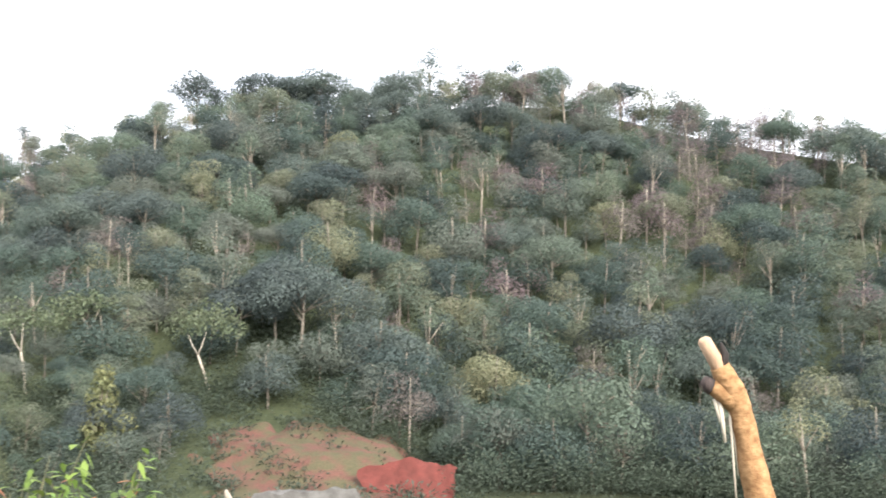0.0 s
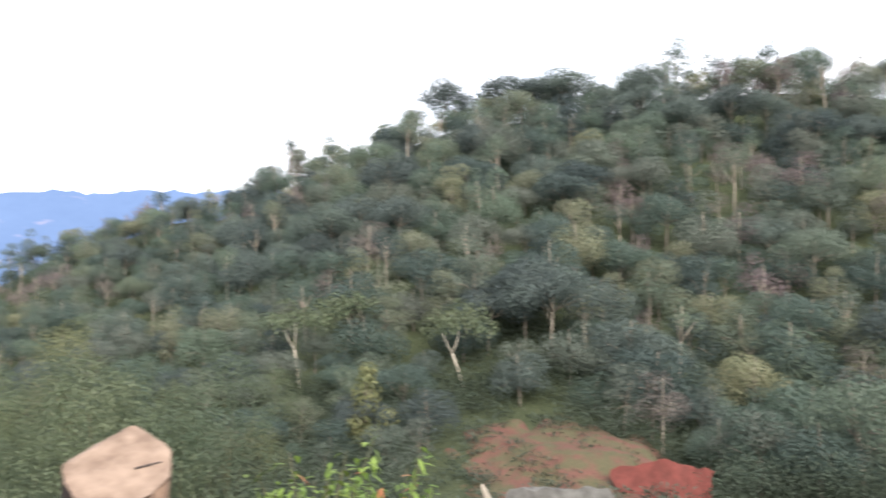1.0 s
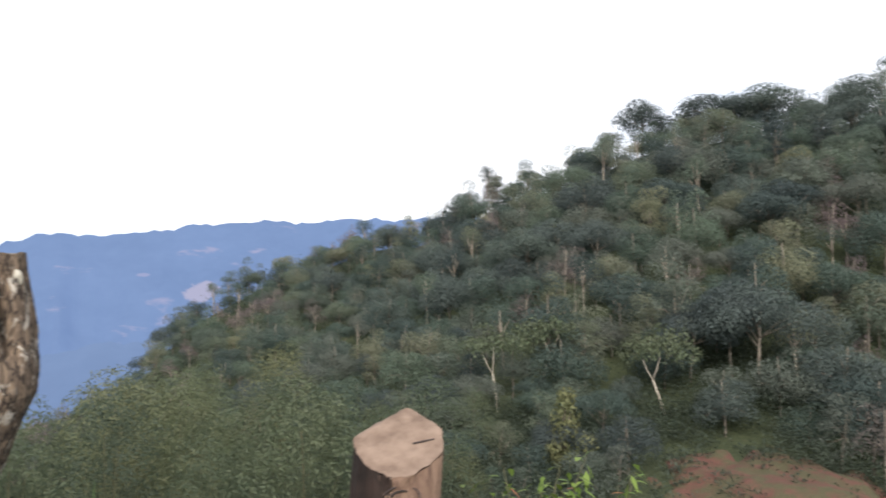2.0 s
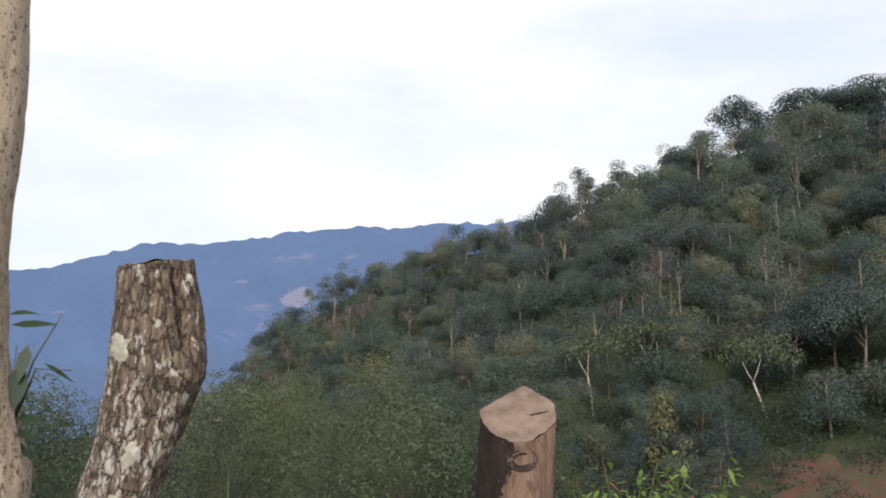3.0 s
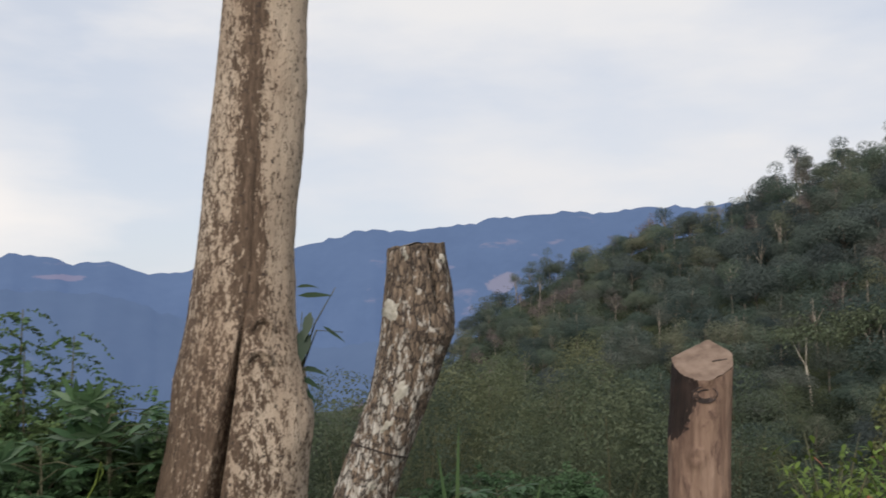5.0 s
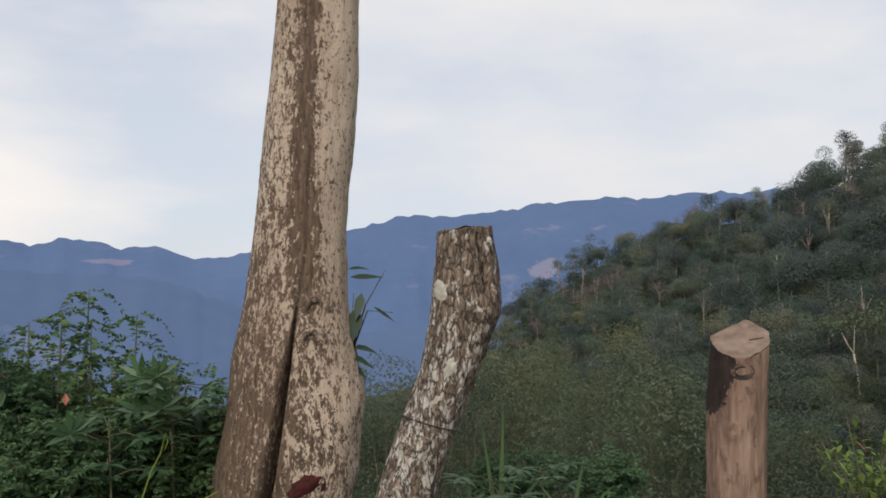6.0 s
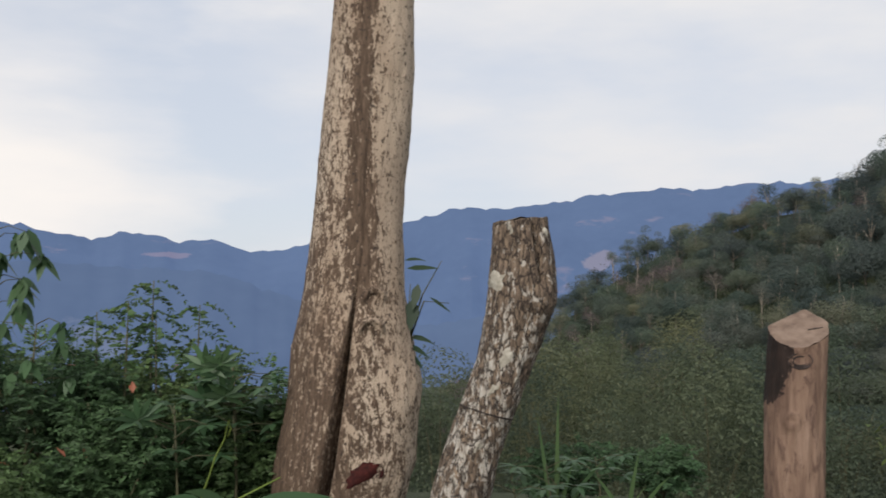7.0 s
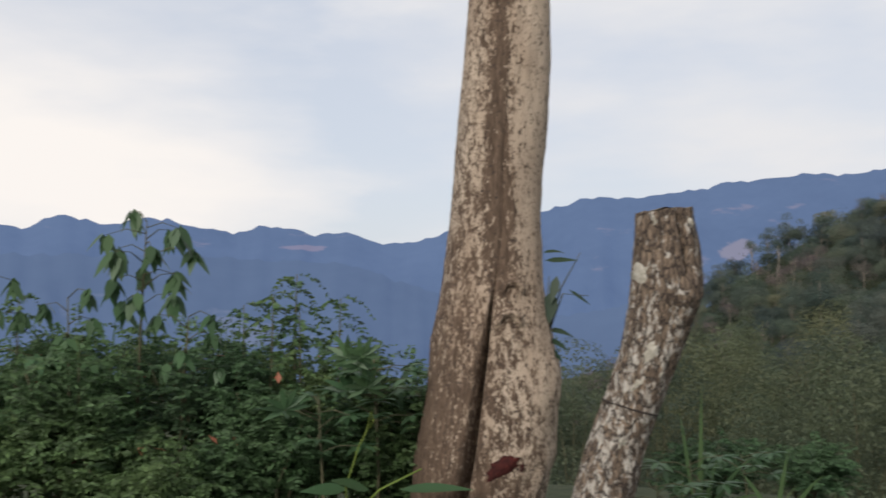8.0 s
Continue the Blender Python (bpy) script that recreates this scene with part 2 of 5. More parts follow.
def charred_mat():
    """Peeled pinkish-tan wood, charred black on one side near the top."""
    m, n, l, p = node_mat("charred_post_wood")
    g = noise_node(n, l, 30, 6, 0.6, (1, 1, 0.12), 0.3)
    wood = ramp(n, [(0.3, (0.095, 0.056, 0.040)), (0.55, (0.195, 0.125, 0.088)), (0.75, (0.28, 0.19, 0.14))])
    l.new(g.outputs[0], wood.inputs[0])
    b = noise_node(n, l, 14, 6, 0.65, (1, 1, 0.7), 0.6)
    spots = noise_node(n, l, 38, 6, 0.7, (1, 1, 0.35), 0.4, (2, 7, 3))
    spot_mask = ramp(n, [(0.52, (0, 0, 0)), (0.64, (1, 1, 1))])
    l.new(spots.outputs[0], spot_mask.inputs[0])
    peeled = mix(n, l, spot_mask.outputs[0], wood.outputs[0], (0.10, 0.06, 0.045))
    c = n.new("ShaderNodeTexCoord")
    xyz = n.new("ShaderNodeSeparateXYZ")
    l.new(c.outputs["Object"], xyz.inputs[0])
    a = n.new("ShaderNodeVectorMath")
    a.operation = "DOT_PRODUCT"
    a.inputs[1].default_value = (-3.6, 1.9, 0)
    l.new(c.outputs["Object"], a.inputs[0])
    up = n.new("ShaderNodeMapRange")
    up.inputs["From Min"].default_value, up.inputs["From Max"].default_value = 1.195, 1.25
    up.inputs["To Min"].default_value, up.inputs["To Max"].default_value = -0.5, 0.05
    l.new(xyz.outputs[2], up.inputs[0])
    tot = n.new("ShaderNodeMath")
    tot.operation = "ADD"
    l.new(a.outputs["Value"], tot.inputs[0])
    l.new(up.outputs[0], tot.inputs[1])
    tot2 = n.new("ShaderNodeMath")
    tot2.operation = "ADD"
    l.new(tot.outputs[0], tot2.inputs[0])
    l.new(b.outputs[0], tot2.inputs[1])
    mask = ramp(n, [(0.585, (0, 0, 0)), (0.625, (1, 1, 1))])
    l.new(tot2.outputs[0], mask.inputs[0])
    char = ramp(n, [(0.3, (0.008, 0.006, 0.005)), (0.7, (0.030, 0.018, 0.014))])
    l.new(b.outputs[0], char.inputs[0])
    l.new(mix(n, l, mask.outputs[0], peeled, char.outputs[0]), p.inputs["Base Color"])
    p.inputs["Roughness"].default_value = 0.8
    bump(n, l, p, mix(n, l, 0.5, g.outputs[0], spots.outputs[0]), 0.8, 0.02)
    return m


M_BARK, M_LICHEN, M_CHAR = bark_mat(), lichen_mat(), charred_mat()
M_CUT = wood_mat("sawn_wood", (0.125, 0.085, 0.063), (0.215, 0.155, 0.118), 22, (1, 1, 1))
M_ORANGEBARK = wood_mat("orange_bark", (0.15, 0.075, 0.03), (0.31, 0.18, 0.085), 26, (1, 1, 1.6))
M_FRESH = wood_mat("fresh_cut_wood", (0.30, 0.19, 0.12), (0.42, 0.30, 0.20), 20)
M_BLACK = wood_mat("rotten_wood", (0.02, 0.016, 0.014), (0.07, 0.05, 0.045), 20)
M_RESIN = wood_mat("red_resin", (0.022, 0.005, 0.004), (0.07, 0.014, 0.011), 30, (1, 1, 1))
M_LICHENPATCH = wood_mat("grey_lichen", (0.25, 0.225, 0.175), (0.42, 0.39, 0.33), 40, (1, 1, 1))
M_WIRE = wood_mat("rusty_wire", (0.02, 0.018, 0.016), (0.05, 0.035, 0.03), 60)
M_CONCRETE = wood_mat("rough_concrete", (0.06, 0.056, 0.052), (0.125, 0.12, 0.112), 1.6, (1, 1, 1))


def ground_mat():
    m, n, l, p = node_mat("valley_ground")
    t = noise_node(n, l, 0.25, 8, 0.6)
    f = noise_node(n, l, 3.0, 6, 0.6)
    soil = ramp(n, [(0.3, (0.10, 0.055, 0.035)), (0.7, (0.17, 0.10, 0.06))])
    l.new(f.outputs[0], soil.inputs[0])
    grass = ramp(n, [(0.3, (0.022, 0.030, 0.014)), (0.7, (0.050, 0.058, 0.026))])
    l.new(f.outputs[0], grass.inputs[0])
    mask = ramp(n, [(0.64, (0, 0, 0)), (0.78, (1, 1, 1))])
    l.new(t.outputs[0], mask.inputs[0])
    l.new(mix(n, l, mask.outputs[0], grass.outputs[0], soil.outputs[0]), p.inputs["Base Color"])
    p.inputs["Roughness"].default_value = 0.95
    bump(n, l, p, f.outputs[0], 0.7, 0.2)
    return m


def earth_mat():
    m, n, l, p = node_mat("red_earth")
    t = noise_node(n, l, 0.5, 7, 0.6, (1, 1, 1.6))
    f = noise_node(n, l, 5.0, 6, 0.65)
    red = ramp(n, [(0.3, (0.070, 0.034, 0.026)), (0.7, (0.125, 0.056, 0.041))])
    l.new(f.outputs[0], red.inputs[0])
    weeds = ramp(n, [(0.3, (0.040, 0.045, 0.022)), (0.7, (0.090, 0.070, 0.038))])
    l.new(f.outputs[0], weeds.inputs[0])
    mask = ramp(n, [(0.42, (0, 0, 0)), (0.56, (1, 1, 1))])
    l.new(t.outputs[0], mask.inputs[0])
    l.new(mix(n, l, mask.outputs[0], red.outputs[0], weeds.outputs[0]), p.inputs["Base Color"])
    p.inputs["Roughness"].default_value = 0.95
    bump(n, l, p, f.outputs[0], 0.8, 0.15)
    return m


def hazy_mountain_mat(name, lo, hi, rock, cliffs=()):
    """Far, softly glowing backdrop: faint wooded folds, pale cliffs, blue haze painted into emission."""
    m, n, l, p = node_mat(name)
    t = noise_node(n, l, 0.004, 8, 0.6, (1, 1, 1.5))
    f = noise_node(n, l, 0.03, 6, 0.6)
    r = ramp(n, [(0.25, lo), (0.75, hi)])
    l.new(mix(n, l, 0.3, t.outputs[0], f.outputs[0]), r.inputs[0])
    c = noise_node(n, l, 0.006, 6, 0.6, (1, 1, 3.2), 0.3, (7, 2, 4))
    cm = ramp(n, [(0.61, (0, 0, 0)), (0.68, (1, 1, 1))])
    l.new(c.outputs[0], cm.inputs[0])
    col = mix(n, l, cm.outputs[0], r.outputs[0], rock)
    c2 = n.new("ShaderNodeTexCoord")
    for place, wide, tall, hue in cliffs:
        # a bare cliff of limited size, broken up by the rock's own grain
        mp = n.new("ShaderNodeMapping")
        mp.vector_type = "POINT"
        mp.inputs["Location"].default_value = tuple(-a * b for a, b in zip(place, (1 / wide, 1 / wide, 1 / tall)))
        mp.inputs["Scale"].default_value = (1 / wide, 1 / wide, 1 / tall)
        l.new(c2.outputs["Object"], mp.inputs[0])
        ln = n.new("ShaderNodeVectorMath")
        ln.operation = "LENGTH"
        l.new(mp.outputs[0], ln.inputs[0])
        am = n.new("ShaderNodeMath")
        am.operation = "MULTIPLY_ADD"
        am.inputs[1].default_value = -1.6
        l.new(f.outputs[0], am.inputs[0])
        l.new(ln.outputs["Value"], am.inputs[2])
        cr = ramp(n, [(0.0, (0.75, 0.75, 0.75)), (0.25, (0, 0, 0))])
        l.new(am.outputs[0], cr.inputs[0])
        col = mix(n, l, cr.outputs[0], col, hue)
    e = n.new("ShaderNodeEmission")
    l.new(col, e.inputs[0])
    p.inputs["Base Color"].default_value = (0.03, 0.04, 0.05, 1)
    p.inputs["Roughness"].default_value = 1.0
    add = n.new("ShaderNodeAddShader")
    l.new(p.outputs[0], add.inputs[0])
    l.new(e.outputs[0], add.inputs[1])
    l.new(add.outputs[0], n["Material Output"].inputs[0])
    return m


M_GROUND, M_EARTH = ground_mat(), earth_mat()
# ridge blues are distance haze given as emission, not forest colour
M_FAR = hazy_mountain_mat("far_ridge_haze", (0.050, 0.090, 0.205), (0.080, 0.130, 0.265), (0.15, 0.155, 0.26),
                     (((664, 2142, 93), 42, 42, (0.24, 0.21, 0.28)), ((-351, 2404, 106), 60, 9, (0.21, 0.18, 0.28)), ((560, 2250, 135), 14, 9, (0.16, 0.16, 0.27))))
M_MID = hazy_mountain_mat("middle_ridge_haze", (0.047, 0.082, 0.182), (0.072, 0.116, 0.230), (0.11, 0.14, 0.24))

# ---------------------------------------------------------------- mesh helpers
def mesh_of(name, verts, faces, material, smooth=True):
    me = bpy.data.meshes.new(name)
    me.from_pydata([tuple(v) for v in verts], [], faces)
    me.materials.append(material)
    if smooth:
        me.polygons.foreach_set("use_smooth", [True] * len(me.polygons))
    me.update()
    return me


def part(name, me, parent, label=""):
    ob = new(name, me)
    ob.parent = parent
    return tagged(ob, label)


def thing(name, label, category, group="", at=(0, 0, 0), kind=""):
    ob = new(name)
    ob.empty_display_size = 0.2
    ob.location = at
    return tagged(ob, label, category, group, kind)


class Soup:
    """Gathers tubes and leaves into one mesh."""
    def __init__(self):
        self.v, self.f = [], []

    def tube(self, pts, radii, sides=6, cap=True):
        pts = [Vector(q) for q in pts]
        n0 = len(self.v)
        for i, q in enumerate(pts):
            d = (pts[min(i + 1, len(pts) - 1)] - pts[max(i - 1, 0)]).normalized()
            a = d.orthogonal().normalized() if abs(d.z) < 0.9 else Vector((1, 0, 0))
            a = (a - d * a.dot(d)).normalized()
            b = d.cross(a)
            for k in range(sides):
                w = 2 * math.pi * k / sides
                self.v.append(q + (a * math.cos(w) + b * math.sin(w)) * radii[i])
        for i in range(len(pts) - 1):
            for k in range(sides):
                a, b = n0 + i * sides + k, n0 + i * sides + (k + 1) % sides
                self.f.append((a, b, b + sides, a + sides))
        if cap:
            self.f.append(tuple(n0 + k for k in reversed(range(sides))))
            self.f.append(tuple(n0 + (len(pts) - 1) * sides + k for k in range(sides)))

    def leaf(self, base, along, up, length, width, fold=0.12, droop=0.0):
        """A pointed leaf with a fold along its midrib."""
        d = Vector(along).normalized()
        s = d.cross(Vector(up))
        s = s.normalized() if s.length > 1e-4 else d.orthogonal().normalized()
        u = s.cross(d)
        b = Vector(base)
        n0 = len(self.v)
        mid = b + d * length * 0.45
        self.v += [b, mid + s * width / 2 + u * fold * width, b + d * length - Vector((0, 0, droop * length)), mid - s * width / 2 + u * fold * width]
        self.f += [(n0, n0 + 1, n0 + 2), (n0, n0 + 2, n0 + 3)]

    def long_leaf(self, base, along, up, length, width, droop=0.3, n=4):
        """A longer blade of several segments that bends under its weight."""
        d = Vector(along).normalized()
        s = d.cross(Vector(up))
        s = s.normalized() if s.length > 1e-4 else d.orthogonal().normalized()
        n0 = len(self.v)
        for i in range(n + 1):
            t = i / n
            w = width / 2 * (0.04 + math.sin(math.pi * t ** 0.75)) * (1 - 0.2 * t)
            c = Vector(base) + d * length * t - Vector((0, 0, droop * length * t * t))
            self.v += [c - s * w, c + Vector((0, 0, -0.18 * w)), c + s * w]
        for i in range(n):
            a = n0 + 3 * i
            self.f += [(a, a + 1, a + 4, a + 3), (a + 1, a + 2, a + 5, a + 4)]

    def mesh(self, name, material, smooth=False):
        return mesh_of(name, self.v, self.f, material, smooth)


def rnd(a, b):
    return random.uniform(a, b)


def ball():
    while True:
        v = Vector((rnd(-1, 1), rnd(-1, 1), rnd(-1, 1)))
        if 0.05 < v.length < 1:
            return v


def lerp(table, x):
    xs, ys = zip(*table)
    return float(np.interp(x, xs, ys))


# ---------------------------------------------------------------- terrain
# bearing (degrees east of ahead) and elevation (degrees) of the wooded hill's crown line
CROWNS = [(0, -7), (8, -5.2), (12.5, -3.2), (15.2, -0.2), (16.6, 1.7), (21.2, 4.4), (23.8, 5.1), (28.4, 6.95), (31.2, 7.1), (32.4, 8.0), (34.8, 9.3), (40.2, 11.0), (44.1, 12.5), (47, 12.9),
          (49.4, 13.1), (53, 13.3), (57, 13.8), (62.5, 13.6), (68, 13.0), (79, 10.3), (87, 8.2), (100, 5), (125, -4)]
RIDGE = [(0, 60), (12, 65), (20, 75), (32, 86), (90, 86), (125, 80)]
FOOT = [(0, -6.5), (12, -5.5), (25, -3.8), (34, -3.1), (44, -3.1), (50, -3.2), (55, -4.6), (59, -6.6), (75, -7.0), (95, -7.0), (125, -6.0)]
EYE, FAR = 1.6, 2.2    # eye level; metres to one unit of the tables above and of the far plan below


def smooth(a, b, x):
    t = min(max((x - a) / (b - a), 0.0), 1.0)
    return t * t * (3 - 2 * t)


def plan_height(x, y):
    r = math.hypot(x, y)
    az = math.degrees(math.atan2(x, y))
    ridge, foot = lerp(RIDGE, az), lerp(FOOT, az)
    top = EYE + ridge * math.tan(radians(lerp(CROWNS, az))) - 3.3 * (0.54 + 0.46 * smooth(16, 46, az))
    if not 0 <= az <= 125:
        k = smooth(0, 30, -az if az < 0 else az - 125)
        top, foot = top * (1 - k) - 9 * k, foot * (1 - k) - 7 * k
    z = -4.8 * smooth(6.5, 25, r)
    z += (foot + 4.8) * smooth(30, 44, r)
    if r > 42:
        s = min((r - 42) / (ridge - 42), 1.0)
        z += (top - foot) * (0.85 * s + 0.15 * s * s)
    if r > ridge:
        z -= (top + 20) * smooth(ridge, ridge + 170, r) + 130 * smooth(ridge + 60, 1000, r)
    return z + noise.noise(Vector((x * 0.06, y * 0.06, 0.3))) * 0.9 * smooth(12, 45, r)


def height(x, y):
    """Ground level: a flat terrace by the fence that falls off into the valley before the hill."""
    r = math.hypot(x, y)
    far = EYE + FAR * (plan_height(x / FAR, y / FAR) - EYE)
    return far * smooth(6.4, 15, r) + 0.04 * noise.noise(Vector((x * 0.9, y * 0.9, 2.0)))


def build_ground():
    rings = [0.4 * 1.055 ** i for i in range(178)]
    steps = 240
    verts, faces = [(0, 0, height(0, 0.01))], []
    for r in rings:
        for k in range(steps):
            a = 2 * math.pi * k / steps
            verts.append((r * math.sin(a), r * math.cos(a), height(r * math.sin(a), r * math.cos(a))))
    for k in range(steps):
        faces.append((0, 1 + (k + 1) % steps, 1 + k))
    for i in range(len(rings) - 1):
        for k in range(steps):
            a, b = 1 + i * steps + k, 1 + i * steps + (k + 1) % steps
            faces.append((a, b, b + steps, a + steps))
    tagged(new("ground", mesh_of("ground", verts, faces, M_GROUND)), "sloping valley ground of grass and reddish soil", "ground", kind="structure")


build_ground()


def build_range(name, label, table, dist, depth, base, material, rough):
    """A mountain range that rises to the crest given by bearing and elevation."""
    verts, faces = [], []
    n, rows = 420, 26
    a0, a1 = table[0][0], table[-1][0]
    for i in range(n):
        az = a0 + (a1 - a0) * i / (n - 1)
        crest = dist * math.tan(radians(lerp(table, az))) + 1.6
        crest += rough * noise.fractal(Vector((az * 1.3, 0.7, dist)), 0.7, 2.1, 6)
        for j in range(rows):
            s = j / (rows - 1)
            r = dist - depth * (1 - s)
            z = base + (crest - base) * s ** 1.25
            z += 26 * noise.fractal(Vector((az * 0.55, s * 2.2, dist)), 0.8, 2.0, 5) * math.sin(math.pi * s) * (depth / 900)
            verts.append((r * math.sin(radians(az)), r * math.cos(radians(az)), z))
    for i in range(n - 1):
        for j in range(rows - 1):
            a = i * rows + j
            faces.append((a, a + rows, a + rows + 1, a + 1))
    tagged(new(name, mesh_of(name, verts, faces, material)), label, "mountain range", kind="structure")


FAR_CREST = [(-75, 3.2), (-50, 4.0), (-38, 3.5), (-30.4, 3.3), (-26.7, 3.3), (-25.0, 3.62), (-23.9, 3.44), (-21.9, 4.25), (-20.4, 3.75), (-19.2, 3.75), (-17.0, 4.16), (-15.1, 3.71), (-12.4, 3.36),
             (-10.6, 3.85), (-7.6, 3.31), (-5.9, 3.49), (-4.6, 2.99), (-2.5, 2.76), (-0.5, 3.11), (0.6, 3.69), (3.3, 4.03), (6.3, 4.69), (8.7, 5.5), (11.3, 5.47),
             (14.9, 5.79), (17.1, 6.25), (19.3, 6.30), (21.1, 6.58), (23.2, 6.40), (25.1, 6.75), (28, 6.6), (32, 6.9), (45, 6.0), (60, 5.0), (80, 4.0)]
build_range("backdrop_far_range", "wooded mountain range on the horizon, blue haze painted as glow", FAR_CREST, 2500, 1000, -300, M_FAR, 9)
MID_CREST = [(-75, 1.0), (-40, 1.4), (-24, 1.9), (-17, 2.0), (-10, 1.7), (-6, 1.5), (-2, 0.4), (2, -1.2), (7, -1.6), (12, -0.6), (30, 0.2), (60, 0.5), (80, 0.2)]
build_range("backdrop_middle_range", "lower spur before the mountains, blue haze painted as glow", MID_CREST, 1300, 600, -220, M_MID, 5)

# ---------------------------------------------------------------- trees of the hill
def tree_trunk(h, lean, limbs, r0):
    s = Soup()
    top = Vector((lean, lean * 0.4, h))
    pts = [Vector((0, 0, -0.6)), Vector((lean * 0.1, 0, h * 0.3)), Vector((lean * 0.5, lean * 0.1, h * 0.65)), top]
    s.tube(pts, [r0 * 1.2, r0, r0 * 0.75, r0 * 0.3], 6)
    for e in limbs:
        b = pts[2].lerp(pts[1], rnd(0.0, 0.6))
        s.tube([b, b.lerp(e, 0.5) + Vector((0, 0, 0.15 * h * rnd(0.0, 0.6))), e], [r0 * 0.55, r0 * 0.4, r0 * 0.15], 5)
    return s


def crown_leaves(s, clumps, per, size, flat=0.6):
    """Leaves laid over each clump of the crown, turned mostly outwards."""
    for c, rad in clumps:
        for _ in range(int(per * rad * rad)):
            d = ball().normalized()
            if d.z < -0.5 and rnd(0, 1) < 0.6:
                continue
            k = rad * (0.72 + 0.34 * math.sqrt(rnd(0, 1)))
            q = c + Vector((d.x * k, d.y * k, d.z * k * flat))
            face = Vector((d.x, d.y, d.z / flat)).normalized() + ball() * 0.55
            s.leaf(q, d.cross(ball()) + ball() * 0.3 - Vector((0, 0, 0.25)), face, rnd(0.65, 1.35) * size, rnd(0.42, 0.66) * size, 0.12, 0.12)


def make_tree(name, label, group, h, width, clumps_n, leaf_material, trunk_material, per=70, size=0.34, form="round", r0=0.11, crown_from=0.4):
    ob = thing(name, label, "tree", group)
    clumps, ends = [], []
    for i in range(clumps_n):
        a = i * 2.4 + rnd(-0.5, 0.5)
        t = (i + 0.5) / clumps_n
        if form == "round":
            rr = width / 2 * math.sqrt(rnd(0.05, 1)) * 0.75
            z = h * (crown_from + (0.93 - crown_from) * (1 - (rr / (width / 2)) ** 2) * rnd(0.35, 1.0) + 0.04)
        elif form == "flat":
            rr = width / 2 * math.sqrt(rnd(0.02, 1)) * 0.85
            z = h * (0.52 + 0.38 * (1 - (rr / (width / 2)) ** 2) * rnd(0.6, 1.0))
        elif form == "cone":
            rr = width / 2 * (1 - t) * rnd(0.3, 0.9)
            z = h * (crown_from + (1 - crown_from) * t * 0.95)
        else:
            rr = width / 2 * rnd(0.2, 0.8)
            z = h * (crown_from + (0.95 - crown_from) * (round(t * 4) / 4) + rnd(-0.02, 0.02))
        c = Vector((math.cos(a) * rr, math.sin(a) * rr, z))
        rad = width * (rnd(0.17, 0.27) if form != "cone" else 0.14 + 0.12 * (1 - t))
        clumps.append((c, rad))
        if i % 2 == 0:
            ends.append(c)
    part("trunk", tree_trunk(h * 0.82, rnd(-0.4, 0.4), ends[:7], r0).mesh("trunk", trunk_material, True), ob)
    s = Soup()
    crown_leaves(s, clumps, per, size, 0.68 if form in ("flat", "tier") else 0.9)
    part("crown", s.mesh("crown", leaf_material), ob)
    return ob


protos = {
    "broad": [make_tree("woodland_tree", "leafy round-crowned green tree on the steep hillside", "woodland trees", h, w, n, M_WOODS, M_TRUNK, 420, 0.145, "round", 0.08, 0.15) for h, w, n in
              ((5.2, 4.2, 15), (4.6, 3.6, 13), (6.0, 4.0, 17))],
    "young": [make_tree("young_tree", "low bushy young green tree on the hill", "young trees", h, w, n, M_WOODS, M_TRUNK, 420, 0.14, "round", 0.06, 0.08) for h, w, n in
              ((3.9, 4.0, 14), (4.3, 3.4, 14))],
    "spread": [make_tree("spreading_tree", "green hillside tree with a wide spreading crown", "spreading trees", h, w, n, M_WOODS, M_TRUNK, 420, 0.145, "flat", 0.08) for h, w, n in
               ((5.0, 4.8, 15), (4.2, 3.8, 13))],
    "tier": [make_tree("tiered_tree", "slender green tree with tiered branches on the hill", "tiered trees", h, w, n, M_WOODS, M_TRUNK, 420, 0.14, "tier", 0.07, 0.25) for h, w, n in
             ((5.6, 3.4, 15), (4.8, 3.2, 13))],
    "dark": [make_tree("dark_tree", "dark dense evergreen tree in the hillside wood", "dark trees", h, w, n, M_DARK, M_TRUNK, 420, 0.15, f, 0.08, 0.12) for h, w, n, f in
             ((5.4, 5.0, 16, "flat"), (5.0, 4.2, 15, "round"))],
    "dry": [make_tree("dry_tree", "thin half-bare tree with tan leaves", "dry trees", h, w, n, M_DRY, M_BUFF, 230, 0.13, "round", 0.07, 0.2) for h, w, n in
            ((5.0, 3.0, 12), (5.6, 3.4, 13), (4.6, 2.8, 11))],
    "pole": [make_tree("slender_tree", "tall slender tree with a pale bare lower trunk", "slender trees", h, w, n, M_WOODS, M_BUFF, 340, 0.135, "round", 0.075, 0.5) for h, w, n in
             ((6.2, 2.9, 11), (5.6, 2.5, 10))],
}
used = set()


def plant(kind, x, y, scale=1.0, sink=0.15, turn=None, squash=1.0, which=None):
    """Stands one tree of a kind on the ground; the first of each form is the one that was built."""
    proto = protos[kind][which if which is not None else random.randrange(len(protos[kind]))]
    scale *= FAR
    m = pose(x, y, height(x, y) - sink * FAR, rnd(-4, 4), rnd(-4, 4), rnd(0, 360) if turn is None else turn)
    if proto not in used:
        used.add(proto)
        proto.matrix_basis = m @ Matrix.Diagonal((scale, scale, scale * squash, 1))
        return proto
    keep = proto.scale.copy()
    proto.scale = (scale, scale, scale * squash)
    ob = copy_thing(proto, m)
    proto.scale = keep
    return ob


